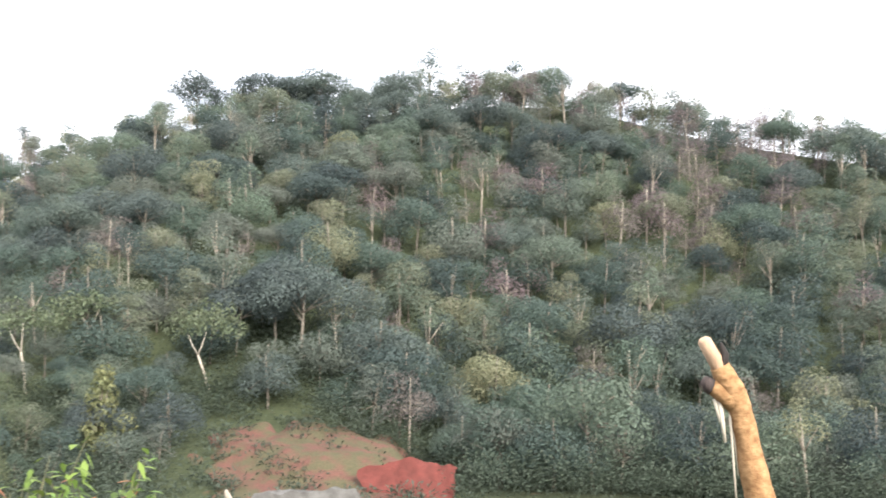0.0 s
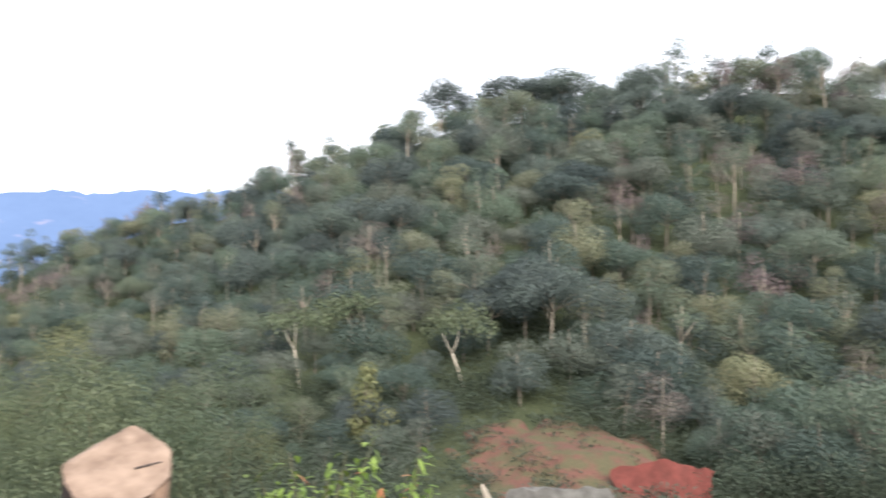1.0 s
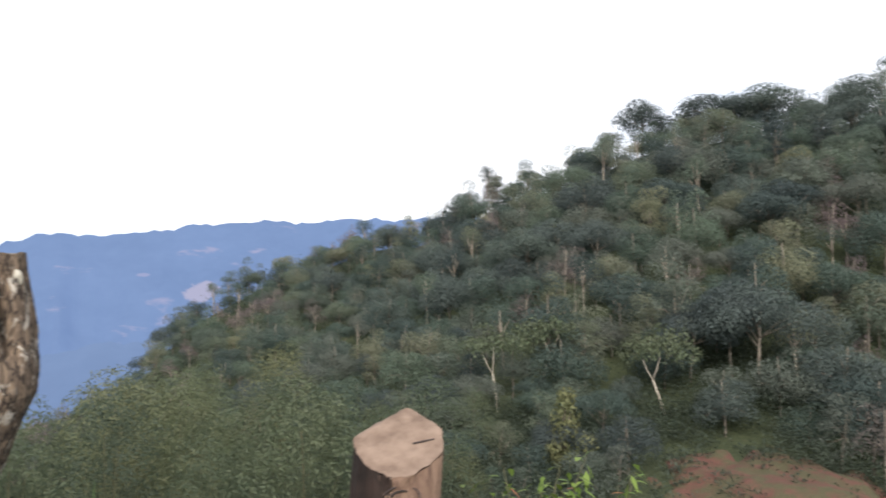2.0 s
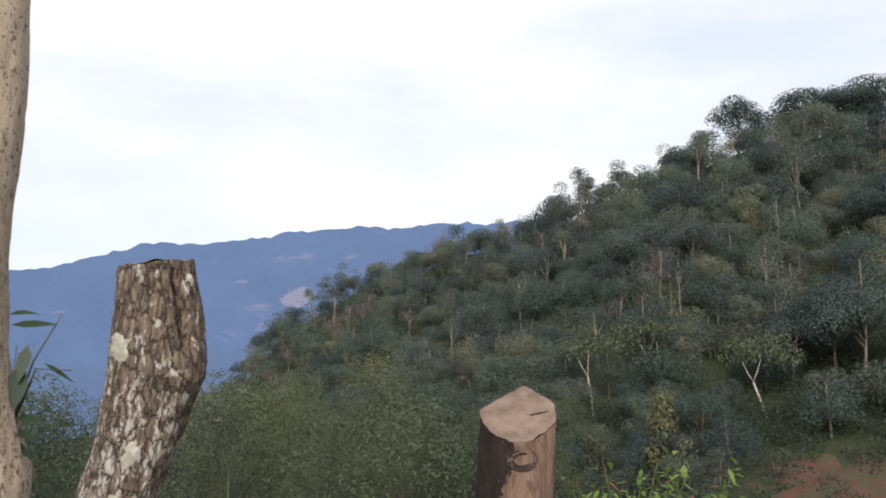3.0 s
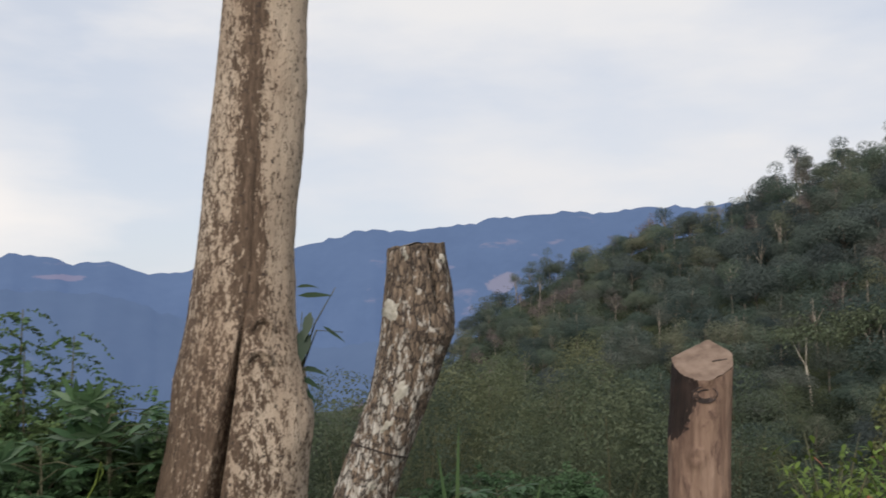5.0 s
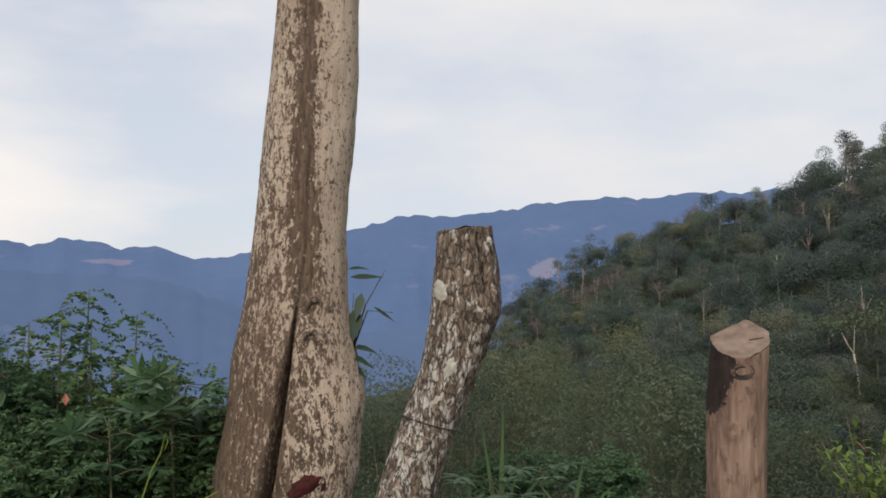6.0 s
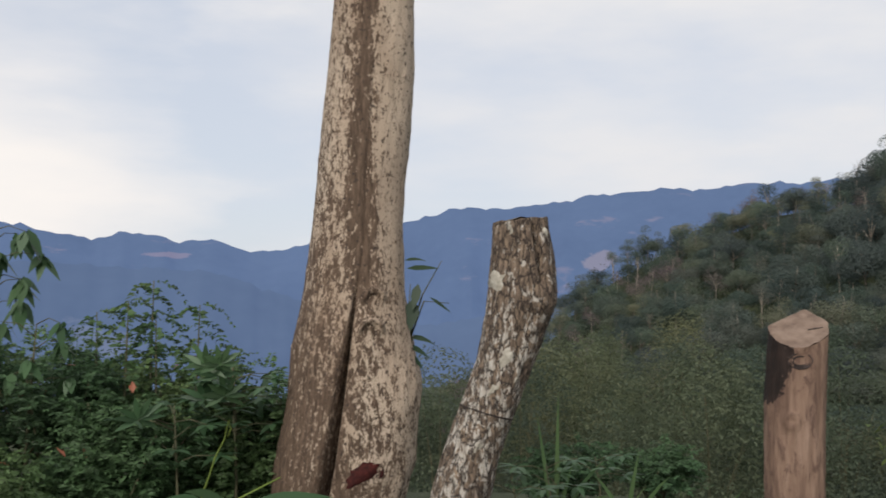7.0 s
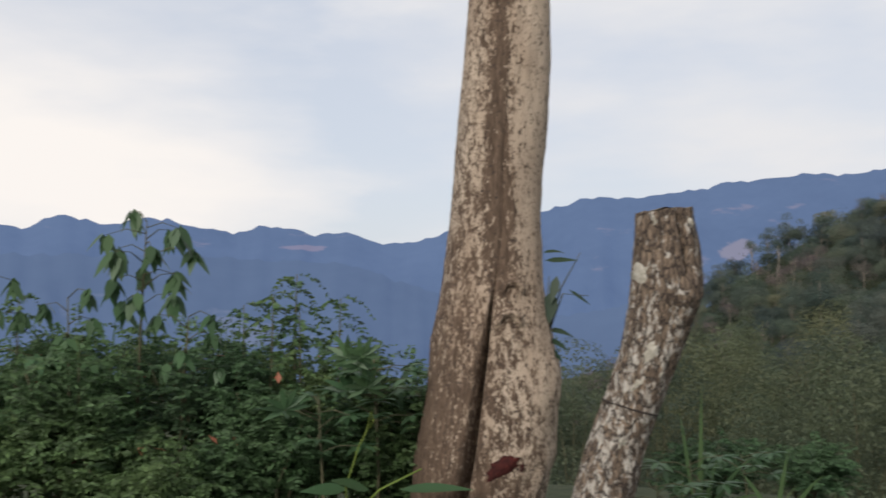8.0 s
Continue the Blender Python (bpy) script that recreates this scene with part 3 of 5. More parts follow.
def polar(az, r):
    """Far plan to the ground: bearing and distance in plan units."""
    return FAR * r * math.sin(radians(az)), FAR * r * math.cos(radians(az))


random.seed(5)
# the wood: rows across the slope, staggered
r = 34.0
row = 0
while r < 91:
    az = 6 + (row % 2) * 1.0
    while az < 93:
        step = math.degrees((1.38 + 0.87 * smooth(16, 46, az)) / r)
        a, q = az + rnd(-0.38, 0.38) * step, r + rnd(-1.0, 1.0)
        az += step
        if q > lerp(RIDGE, a) + 1.5 or (a < 24 and q < 43) or (42.4 < a < 46.6 and q < 45.2) or (46.5 < a < 58.5 and q < (41.5 if a < 51 else 38.8)) or (a >= 58.5 and q < 35.5):
            continue
        x, y = polar(a, q)
        up = smooth(46, 84, q)
        patch = noise.noise(Vector((x * 0.032, y * 0.032, 4.0))) + 0.35 * noise.noise(Vector((x * 0.09, y * 0.09, 9.0)))
        pick = rnd(0, 1)
        if patch > -0.02 and pick < 0.12 + 0.45 * up:
            kind = "dry"
        elif patch < -0.08 and pick < 0.22:
            kind = "dark"
        else:
            kind = ("broad", "young", "spread", "tier", "young", "broad", "broad", "young", "pole")[random.randrange(9)]
        left = 0.54 + 0.46 * smooth(16, 46, a)
        if q < 45 and a < 44:
            kind, left = random.choice(("young", "dark", "tier", "spread")), 0.56
        plant(kind, x, y, rnd(0.55, 1.0) * left)
    r += 2.1
    row += 1
# a closed line of smaller trees along the eastern crest
a = 58.0
while a < 93:
    x, y = polar(a, 85.6 + rnd(-0.8, 0.8))
    plant(random.choice(("young", "broad", "young", "dry", "broad")), x, y, rnd(0.55, 0.85), 0.7)
    a += rnd(1.0, 1.7)
# the broad dark crowns and the tall tiered trees on the summit
for a, q, k, w, sc, sq in ((48.0, 85, "dark", 0, 1.5, 0.60), (50.6, 85.5, "dark", 0, 1.4, 0.63), (46.4, 84.5, "dark", 1, 0.85, 0.8), (57.1, 86, "tier", 0, 1.0, 1.0),
                           (58.9, 86, "tier", 1, 0.85, 1.0), (60.6, 86, "tier", 0, 0.75, 0.9), (62.4, 86, "tier", 0, 0.95, 0.85), (64.2, 86, "spread", 0, 0.9, 0.95), (33.0, 85, "dark", 1, 0.92, 0.88), (32.6, 84, "young", 1, 0.8, 0.8),
                           (44.0, 84, "broad", 2, 0.58, 1.0), (34.8, 85, "tier", 0, 0.66, 0.9), (23.6, 78, "dark", 1, 0.5, 0.75), (24.6, 79, "dark", 1, 0.45, 0.75), (16.2, 70, "tier", 1, 0.5, 1.0)):
    x, y = polar(a, q)
    plant(k, x, y, sc, 0.2, None, sq, w)


def bare_tree(a, q, h):
    """A leafless tree with a thin fan of twigs."""
    x, y = polar(a, q)
    ob = thing("bare_tree", "thin leafless grey tree on the skyline", "tree", "bare trees", (x, y, height(x, y)))
    trunk, twigs = Soup(), Soup()
    trunk.tube([(0, 0, -0.5), (0.1, 0, h * 0.35), (0.0, 0.1, h * 0.7)], [0.16, 0.12, 0.07], 6)
    for i in range(16):
        b = Vector((0.05, 0.05, h * rnd(0.35, 0.7)))
        e = b + Vector((rnd(-1, 1) * 0.28 * h, rnd(-1, 1) * 0.2 * h, rnd(0.1, 0.38) * h))
        m = b.lerp(e, 0.5) + Vector((0, 0, 0.05 * h))
        twigs.tube([b, m, e], [0.05, 0.035, 0.015], 4)
        for _ in range(3):
            twigs.tube([m, m + Vector((rnd(-1, 1), rnd(-1, 1), rnd(0.2, 1.2))) * 0.1 * h], [0.025, 0.012], 4)
    part("trunk", trunk.mesh("trunk", M_BUFF, True), ob)
    part("twig_head", twigs.mesh("twig_head", M_BUFF, True), ob)


for a, q, h in ((31.5, 86, 8.5), (29.9, 86, 6.0), (68.5, 86, 9.0), (73.0, 86, 9.0)):
    bare_tree(a, q, h)

# ---------------------------------------------------------------- fence posts and dead trunk
def surface_log(rows, radius_at):
    """Points of a log: rows of (x, y, z, radius) along its axis, radius_at(angle, z) its relative girth."""
    zs = [q[2] for q in rows]
    order = np.argsort(zs)
    z = np.array(zs)[order]
    cols = [np.array([q[i] for q in rows])[order] for i in (0, 1, 3)]

    def at(w, h):
        x, y, r = (float(np.interp(h, z, c)) for c in cols)
        k = r * radius_at(w, h)
        return Vector((x + math.cos(w) * k, y + math.sin(w) * k, h))
    return at, float(z[0]), float(z[-1])


def loft(at, z0, z1, sides, cuts, top=None):
    """Closes the surface into a mesh; top(angle) may give the height of a slanting cut."""
    verts, faces = [], []
    for i in range(cuts + 1):
        for k in range(sides):
            w = 2 * math.pi * k / sides
            hi = top(w) if top else z1
            verts.append(at(w, z0 + (hi - z0) * i / cuts))
    for i in range(cuts):
        for k in range(sides):
            a, b = i * sides + k, i * sides + (k + 1) % sides
            faces.append((a, b, b + sides, a + sides))
    faces.append(tuple(reversed(range(sides))))
    return verts, faces


def cut_face(rim, lift, rings=8):
    """A rough sawn face within a rim of points."""
    c = sum(rim, Vector()) / len(rim)
    verts, faces = [], []
    n = len(rim)
    for i in range(rings + 1):
        s = 1 - i / rings
        for q in rim:
            v = c + (q - c) * s
            v.z += lift(v)
            verts.append(v)
    for i in range(rings):
        for k in range(n):
            a, b = i * n + k, i * n + (k + 1) % n
            faces.append((a, b, b + n, a + n))
    return verts, faces


TRUNK_ROWS = [(0.12, 4.95, -0.3, 0.40), (0.14, 4.95, 0.1, 0.36), (0.185, 4.95, 0.476, 0.345), (0.226, 4.95, 0.713, 0.358), (0.254, 4.95, 1.003, 0.345), (0.258, 4.95, 1.295, 0.313), (0.262, 4.95, 1.588, 0.257),
              (0.272, 4.95, 1.883, 0.239), (0.289, 4.95, 2.179, 0.232), (0.314, 4.95, 2.477, 0.231), (0.333, 4.95, 2.777, 0.226), (0.345, 4.95, 3.078, 0.215), (0.376, 4.95, 3.684, 0.212), (0.40, 4.95, 4.3, 0.20)]
KNOTS = ((0.30, 1.545, 0.045), (0.22, 1.385, 0.05))


def trunk_girth(w, h):
    """Relative girth: two lobes grown together, their groove, and two old branch scars."""
    face = math.sin(w) < 0
    off = math.cos(w)
    g = 1 + 0.05 * noise.fractal(Vector((math.cos(w) * 1.4, math.sin(w) * 1.4, h * 1.6)), 0.9, 2.0, 4) + 0.012 * noise.fractal(Vector((math.cos(w) * 7, math.sin(w) * 7, h * 9)), 0.8, 2.0, 3)
    if face:
        line = lerp([(0.5, -0.33), (0.7, -0.3), (1.0, -0.26), (1.41, -0.11), (1.8, 0.10), (2.4, 0.06)], h)
        deep = 0.05 * (1 - smooth(2.2, 3.2, h)) + 0.60 * (1 - smooth(1.2, 1.66, h))
        wide = 0.035 + 0.03 * (1 - smooth(0.6, 1.5, h))
        g += 0.05 * math.exp(-((off - line) / (wide * 3)) ** 2) * (1 - smooth(1.2, 1.7, h))
        g -= deep * math.exp(-((off - line) / wide) ** 2)
        for kx, kz, kr in KNOTS:
            d = math.hypot((off - kx) * 0.27, h - kz)
            g += 0.12 * math.exp(-((d - kr) / 0.013) ** 2) * smooth(kz - 0.03, kz + 0.02, h)
            g += 0.02 * math.exp(-(d / 0.022) ** 2)
    g += 0.10 * math.exp(-((h - 1.12) / 0.12) ** 2) * math.exp(-((off - 0.95) / 0.25) ** 2)
    return g


def build_dead_trunk():
    ob = thing("dead_tree_trunk", "tall weathered dead trunk, bark half peeled, with a deep split", "tree trunk", "", (0.27, 4.95, 0))
    at, z0, z1 = surface_log(TRUNK_ROWS, trunk_girth)
    base = Vector(ob.location)
    verts, faces = loft(at, z0, z1, 220, 300)
    body = part("bark_trunk", mesh_of("bark_trunk", [v - base for v in verts], faces, M_BARK), ob)
    rim = [at(2 * math.pi * k / 48, z1) - base for k in range(48)]
    v, f = cut_face(rim, lambda q: 0.02 * noise.noise(q * 9))
    part("cut_end", mesh_of("cut_end", v, f, M_CUT), ob)
    # dark red resin scar and the two small holes beside it
    for wx, hz, sx, sz in ((0.20, 0.70, 0.078, 0.050), (0.46, 0.69, 0.012, 0.022)):
        vs, fs = [], []
        n = 26
        for i in range(6):
            for k in range(n):
                a = 2 * math.pi * k / n
                s = i / 5 * (1 + 0.5 * noise.fractal(Vector((math.cos(a) * 2.2, math.sin(a) * 2.2, hz * 7)), 0.8, 2.0, 3))
                h = hz + math.sin(a) * sz * s + math.cos(a) * sx * s * 0.35
                w = -math.acos(wx + math.cos(a) * sx * s / 0.355)
                q = at(w, h)
                d = Vector((q.x - 0.23, q.y - 4.95, 0)).normalized()
                vs.append(q + d * (0.006 * (1 - (i / 5) ** 2) + 0.0015) - base)
        for i in range(5):
            for k in range(n):
                a, b = i * n + k, i * n + (k + 1) % n
                fs.append((a, b, b + n, a + n))
        part("resin_scar", mesh_of("resin_scar", vs, fs, M_RESIN), body, "dark red resin scar")
    # leafy twig that sprouts from the flank
    s = Soup()
    shift = base + Vector((0.055, 0, 0))
    root = Vector((0.56, 4.90, 1.22)) - shift
    for tip, mid in (((0.60, 4.88, 1.62), (0.585, 4.88, 1.42)), ((0.76, 4.86, 1.74), (0.66, 4.87, 1.56)), ((0.80, 4.86, 1.52), (0.67, 4.87, 1.53)), ((0.62, 4.87, 1.36), (0.60, 4.88, 1.3))):
        s.tube([root, Vector(mid) - shift, Vector(tip) - shift], [0.006, 0.004, 0.002], 5)
    twig = part("sprout_twig", s.mesh("sprout_twig", M_STEM, True), ob, "thin dark twigs sprouting from the trunk")
    for b, d, ln, wd, dr in (((0.58, 4.88, 1.70), (1, -0.2, 0.1), 0.17, 0.05, 0.1), ((0.57, 4.88, 1.74), (1, 0, 0.35), 0.12, 0.03, 0.35), ((0.64, 4.87, 1.62), (-0.25, -0.3, -1), 0.15, 0.055, 0.0),
                             ((0.61, 4.87, 1.54), (-0.1, -0.3, -1), 0.17, 0.085, 0.0), ((0.70, 4.86, 1.55), (1, 0, -0.6), 0.13, 0.03, 0.1), ((0.60, 4.88, 1.34), (1, 0, 0.2), 0.14, 0.05, 0.5),
                             ((0.58, 4.88, 1.30), (0.8, -0.3, -0.1), 0.13, 0.045, 0.4), ((0.59, 4.88, 1.26), (0.6, -0.3, -0.4), 0.10, 0.04, 0.3)):
        s = Soup()
        s.long_leaf(Vector(b) - shift, d, (0, -0.6, 0.8), ln, wd, dr)
        part("leaf", s.mesh("leaf", M_TWIG, True), twig)


POST_ROWS = [(0.40, 3.91, -0.4, 0.13), (0.52, 3.90, 0.3, 0.126), (0.654, 3.888, 0.722, 0.124), (0.691, 3.883, 0.865, 0.119), (0.735, 3.877, 1.004, 0.117), (0.789, 3.870, 1.144, 0.121), (0.839, 3.863, 1.284, 0.124),
             (0.877, 3.858, 1.425, 0.133), (0.905, 3.854, 1.519, 0.143), (0.910, 3.853, 1.613, 0.138), (0.909, 3.853, 1.707, 0.128), (0.903, 3.854, 1.802, 0.119), (0.900, 3.854, 1.90, 0.109)]


def post_girth(w, h):
    c = Vector((math.cos(w), math.sin(w), 0))
    g = 1 + 0.06 * noise.fractal(c * 1.5 + Vector((3, 0, h * 2.5)), 0.9, 2.0, 4) + 0.035 * noise.fractal(c * 6 + Vector((0, 0, h * 10)), 0.7, 2.0, 4)
    if math.sin(w) < 0:
        line = 0.36 + 0.30 * (1.9 - h)
        g -= 0.85 * math.exp(-((math.cos(w) - line) / 0.10) ** 2) * smooth(1.56, 1.70, h)
        g += 0.06 * math.exp(-((math.cos(w) - 0.4) / 0.4) ** 2) * math.exp(-((h - 1.55) / 0.07) ** 2)
    return g


def build_leaning_post():
    ob = thing("leaning_post", "leaning rough wooden fence post spotted with pale lichen", "fence post", "fence posts", (0.55, 3.89, 0))
    base = Vector(ob.location)
    at, z0, z1 = surface_log(POST_ROWS, post_girth)
    cut = lambda w: 1.872 + 0.012 * math.cos(w) + 0.010 * noise.noise(Vector((math.cos(w) * 3, math.sin(w) * 3, 5)))
    verts, faces = loft(at, z0, z1, 120, 220, cut)
    shaft = part("shaft", mesh_of("shaft", [v - base for v in verts], faces, M_LICHEN), ob)
    rim = [at(2 * math.pi * k / 60, cut(2 * math.pi * k / 60)) - base for k in range(60)]
    v, f = cut_face(rim, lambda q: 0.018 * noise.noise(q * 14))
    part("top_face", mesh_of("top_face", v, f, M_TRUNK), ob, "rough grey sawn top")
    # raised crusts of lichen
    for wx, hz, sz in ((-0.90, 1.615, 0.032), (-0.25, 1.31, 0.034), (-0.30, 1.18, 0.026), (-0.55, 1.83, 0.018), (0.72, 1.82, 0.018), (-0.1, 0.95, 0.022), (0.35, 1.22, 0.014)):
        vs, fs = [], []
        n = 18
        for i in range(5):
            for k in range(n):
                a = 2 * math.pi * k / n
                s = i / 4 * (0.85 + 0.9 * noise.fractal(Vector((math.cos(a) * 1.8, math.sin(a) * 1.8, hz * 9)), 0.8, 2.0, 3))
                c = max(-0.999, min(0.999, wx + math.cos(a) * sz * 0.8 * s / 0.13))
                q = at(-math.acos(c), hz + math.sin(a) * sz * s)
                d = (q - Vector((0.86, 3.86, q.z))).normalized()
                vs.append(q + d * (0.006 * (1 - (i / 4) ** 2) + 0.001) - base)
        for i in range(4):
            for k in range(n):
                a, b = i * n + k, i * n + (k + 1) % n
                fs.append((a, b, b + n, a + n))
        part("lichen_crust", mesh_of("lichen_crust", vs, fs, M_LICHENPATCH), shaft)
    s = Soup()
    s.tube([at(2 * math.pi * k / 40, 1.075 - 0.03 * math.cos(2 * math.pi * k / 40)) - base + (at(2 * math.pi * k / 40, 1.075) - Vector((0.762, 3.873, 1.075))) * 0.012 for k in range(41)], [0.0035] * 41, 6, False)
    part("wire_loop", s.mesh("wire_loop", M_WIRE, True), ob, "thin dark wire tied round the post")


CUT_ROWS = [(1.56, 2.87, -0.4, 0.10), (1.575, 2.868, 0.6, 0.094), (1.580, 2.866, 1.116, 0.092), (1.581, 2.866, 1.218, 0.094), (1.586, 2.865, 1.317, 0.094), (1.593, 2.862, 1.416, 0.092), (1.598, 2.861, 1.55, 0.090)]


def build_cut_post():
    ob = thing("cut_post", "peeled wooden fence post with slanted sawn top, charred on one side", "fence post", "fence posts", (1.58, 2.866, 0))
    base = Vector(ob.location)
    toward = Vector((-0.47, -0.88, 0))
    side = Vector((0.88, -0.47, 0))

    def girth(w, h):
        c = Vector((math.cos(w), math.sin(w), 0))
        g = 1 + 0.05 * noise.fractal(c * 1.3 + Vector((7, 0, h * 3)), 0.9, 2.0, 4) + 0.03 * noise.fractal(c * 6 + Vector((0, 0, h * 12)), 0.7, 2.0, 4)
        for kx, kz in ((0.05, 1.405), (-0.1, 1.165)):
            d = math.hypot((c.dot(side) - kx) * 0.095, h - kz)
            if c.dot(toward) > 0:
                g += 0.09 * math.exp(-((d - 0.02) / 0.009) ** 2)
        return g
    at, z0, z1 = surface_log(CUT_ROWS, girth)

    def plane(q):
        """Two saw cuts that meet in a low ridge."""
        u, v = (q - Vector((1.595, 2.861, 0))).dot(toward), (q - Vector((1.595, 2.861, 0))).dot(side)
        return min(1.452 - 0.62 * u, 1.510 + 0.50 * (v - 0.02), 1.510 - 0.55 * (v - 0.02))

    def cut(w):
        return plane(at(w, 1.45))
    verts, faces = loft(at, z0, z1, 96, 160, cut)
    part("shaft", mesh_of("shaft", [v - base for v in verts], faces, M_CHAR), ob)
    rim = [at(2 * math.pi * k / 72, cut(2 * math.pi * k / 72)) for k in range(72)]
    c = sum(rim, Vector()) / 72
    vs, fs = [], []
    for i in range(11):
        for q in rim:
            p = c + (q - c) * (1.006 * (1 - i / 10))
            p.z = plane(p) + 0.003 + 0.0022 * noise.noise(p * 60)
            vs.append(p - base)
    for i in range(10):
        for k in range(72):
            a, b = i * 72 + k, i * 72 + (k + 1) % 72
            fs.append((a, b, b + 72, a + 72))
    face = part("sawn_face", mesh_of("sawn_face", vs, fs, M_CUT), ob, "pale brown slanted saw cut")
    s = Soup()
    p0 = c + toward * 0.012 + side * 0.03
    p1 = p0 + side * 0.045 + toward * -0.012
    s.tube([Vector((p.x, p.y, plane(p) + 0.0035)) - base for p in (p0, p0.lerp(p1, 0.5), p1)], [0.0025, 0.003, 0.002], 5)
    # blackened ring round the upper knot
    for rad, a0, a1, th in ((0.028, 110, 415, 0.0034), (0.017, 60, 330, 0.003), (0.022, 150, 345, 0.0026)):
        ring = Soup()
        pts = []
        for k in range(19):
            w = radians(a0 + (a1 - a0) * k / 18)
            off = max(-0.95, min(0.95, (0.012 + rad * math.cos(w) * 1.25) / 0.092))
            n = (side * off + toward * math.sqrt(1 - off * off)).normalized()
            q = at(math.atan2(n.y, n.x), 1.352 + rad * math.sin(w) * 0.85)
            pts.append(q + n * 0.001 - base)
        ring.tube(pts, [th * (0.5 + 0.5 * math.sin(math.pi * k / 18)) * rnd(0.7, 1.3) for k in range(19)], 6)
        part("knot_scar", ring.mesh("knot_scar", M_BLACK, True), ob, "blackened ring of an old knot")
    part("saw_kerf", s.mesh("saw_kerf", M_BLACK, True), face, "dark kerf left by the saw")


def build_branch_post():
    ob = thing("crooked_post", "crooked orange-brown branch post with a fresh cut tip", "fence post", "fence posts", (4.28, 2.217, -0.30))
    ob.rotation_euler.z = radians(3)
    base = Vector((4.56, 2.25, 0))
    right = Vector((0.484, -0.875, 0))
    axis = [(4.58, 2.2, -0.4), (4.57, 2.22, 0.6), (4.550, 2.255, 1.20), (4.537, 2.280, 1.347), (4.526, 2.300, 1.448), (4.521, 2.310, 1.515), (4.515, 2.322, 1.582), (4.505, 2.338, 1.645), (4.492, 2.364, 1.695), (4.482, 2.380, 1.735)]
    rad = [0.062, 0.058, 0.050, 0.045, 0.039, 0.036, 0.034, 0.036, 0.034, 0.030]
    s = Soup()
    fine, fr = [], []
    for i in range(len(axis) - 1):
        for k in range(6):
            t = k / 6
            fine.append(Vector(axis[i]).lerp(Vector(axis[i + 1]), t) - base)
            fr.append((rad[i] * (1 - t) + rad[i + 1] * t) * (1 + 0.07 * noise.noise(Vector((i + t, 3, 1)) * 2.3)))
    s.tube(fine, fr, 20)
    for i, q in enumerate(s.v):
        s.v[i] = q + Vector((1, 0.5, 0)) * 0.004 * noise.noise(q * 40)
    part("stem", s.mesh("stem", M_ORANGEBARK, True), ob)
    s = Soup()
    s.tube([Vector((4.492, 2.364, 1.685)) - base, Vector((4.476, 2.392, 1.752)) - base, Vector((4.461, 2.418, 1.806)) - base, Vector((4.459, 2.421, 1.814)) - base], [0.026, 0.023, 0.021, 0.012], 14)
    part("cut_tip", s.mesh("cut_tip", M_FRESH, True), ob, "pale freshly cut tip")
    s = Soup()
    s.tube([Vector((4.486, 2.372, 1.725)) - base, Vector((4.478, 2.388, 1.765)) + right * 0.028 - base, Vector((4.472, 2.40, 1.80)) + right * 0.030 - base], [0.018, 0.013, 0.004], 8)
    part("bark_flap", s.mesh("bark_flap", M_BLACK, True), ob, "torn dark bark flap")
    s = Soup()
    s.tube([Vector((4.503, 2.342, 1.622)) - base, Vector((4.482, 2.38, 1.655)) - base, Vector((4.468, 2.405, 1.672)) - base], [0.034, 0.029, 0.022], 12)
    stub = part("stub", s.mesh("stub", M_ORANGEBARK, True), ob)
    s = Soup()
    s.tube([Vector((4.470, 2.402, 1.668)) - base, Vector((4.460, 2.418, 1.676)) - base, Vector((4.456, 2.426, 1.670)) - base], [0.027, 0.024, 0.010], 9)
    part("rotten_end", s.mesh("rotten_end", M_BLACK, True), stub, "blackened rotten stub end")
    for x0, z0, z1, w in ((-0.020, 1.64, 1.50, 0.010), (-0.034, 1.63, 1.56, 0.006), (0.018, 1.60, 1.40, 0.004), (0.012, 1.60, 1.30, 0.005)):
        s = Soup()
        b = Vector((4.492, 2.364, 0)) + right * x0 - base
        s.tube([b + Vector((0, 0, z0)), b + right * 0.008 + Vector((0, 0, (z0 + z1) / 2)), b + right * 0.016 + Vector((0, 0, z1))], [w, w * 0.8, w * 0.5], 5)
        part("bark_strip", s.mesh("bark_strip", M_PALE, True), ob, "hanging strip of dry bark")


build_dead_trunk()
build_leaning_post()
build_cut_post()
build_branch_post()

# ---------------------------------------------------------------- foot of the hill and valley
random.seed(11)


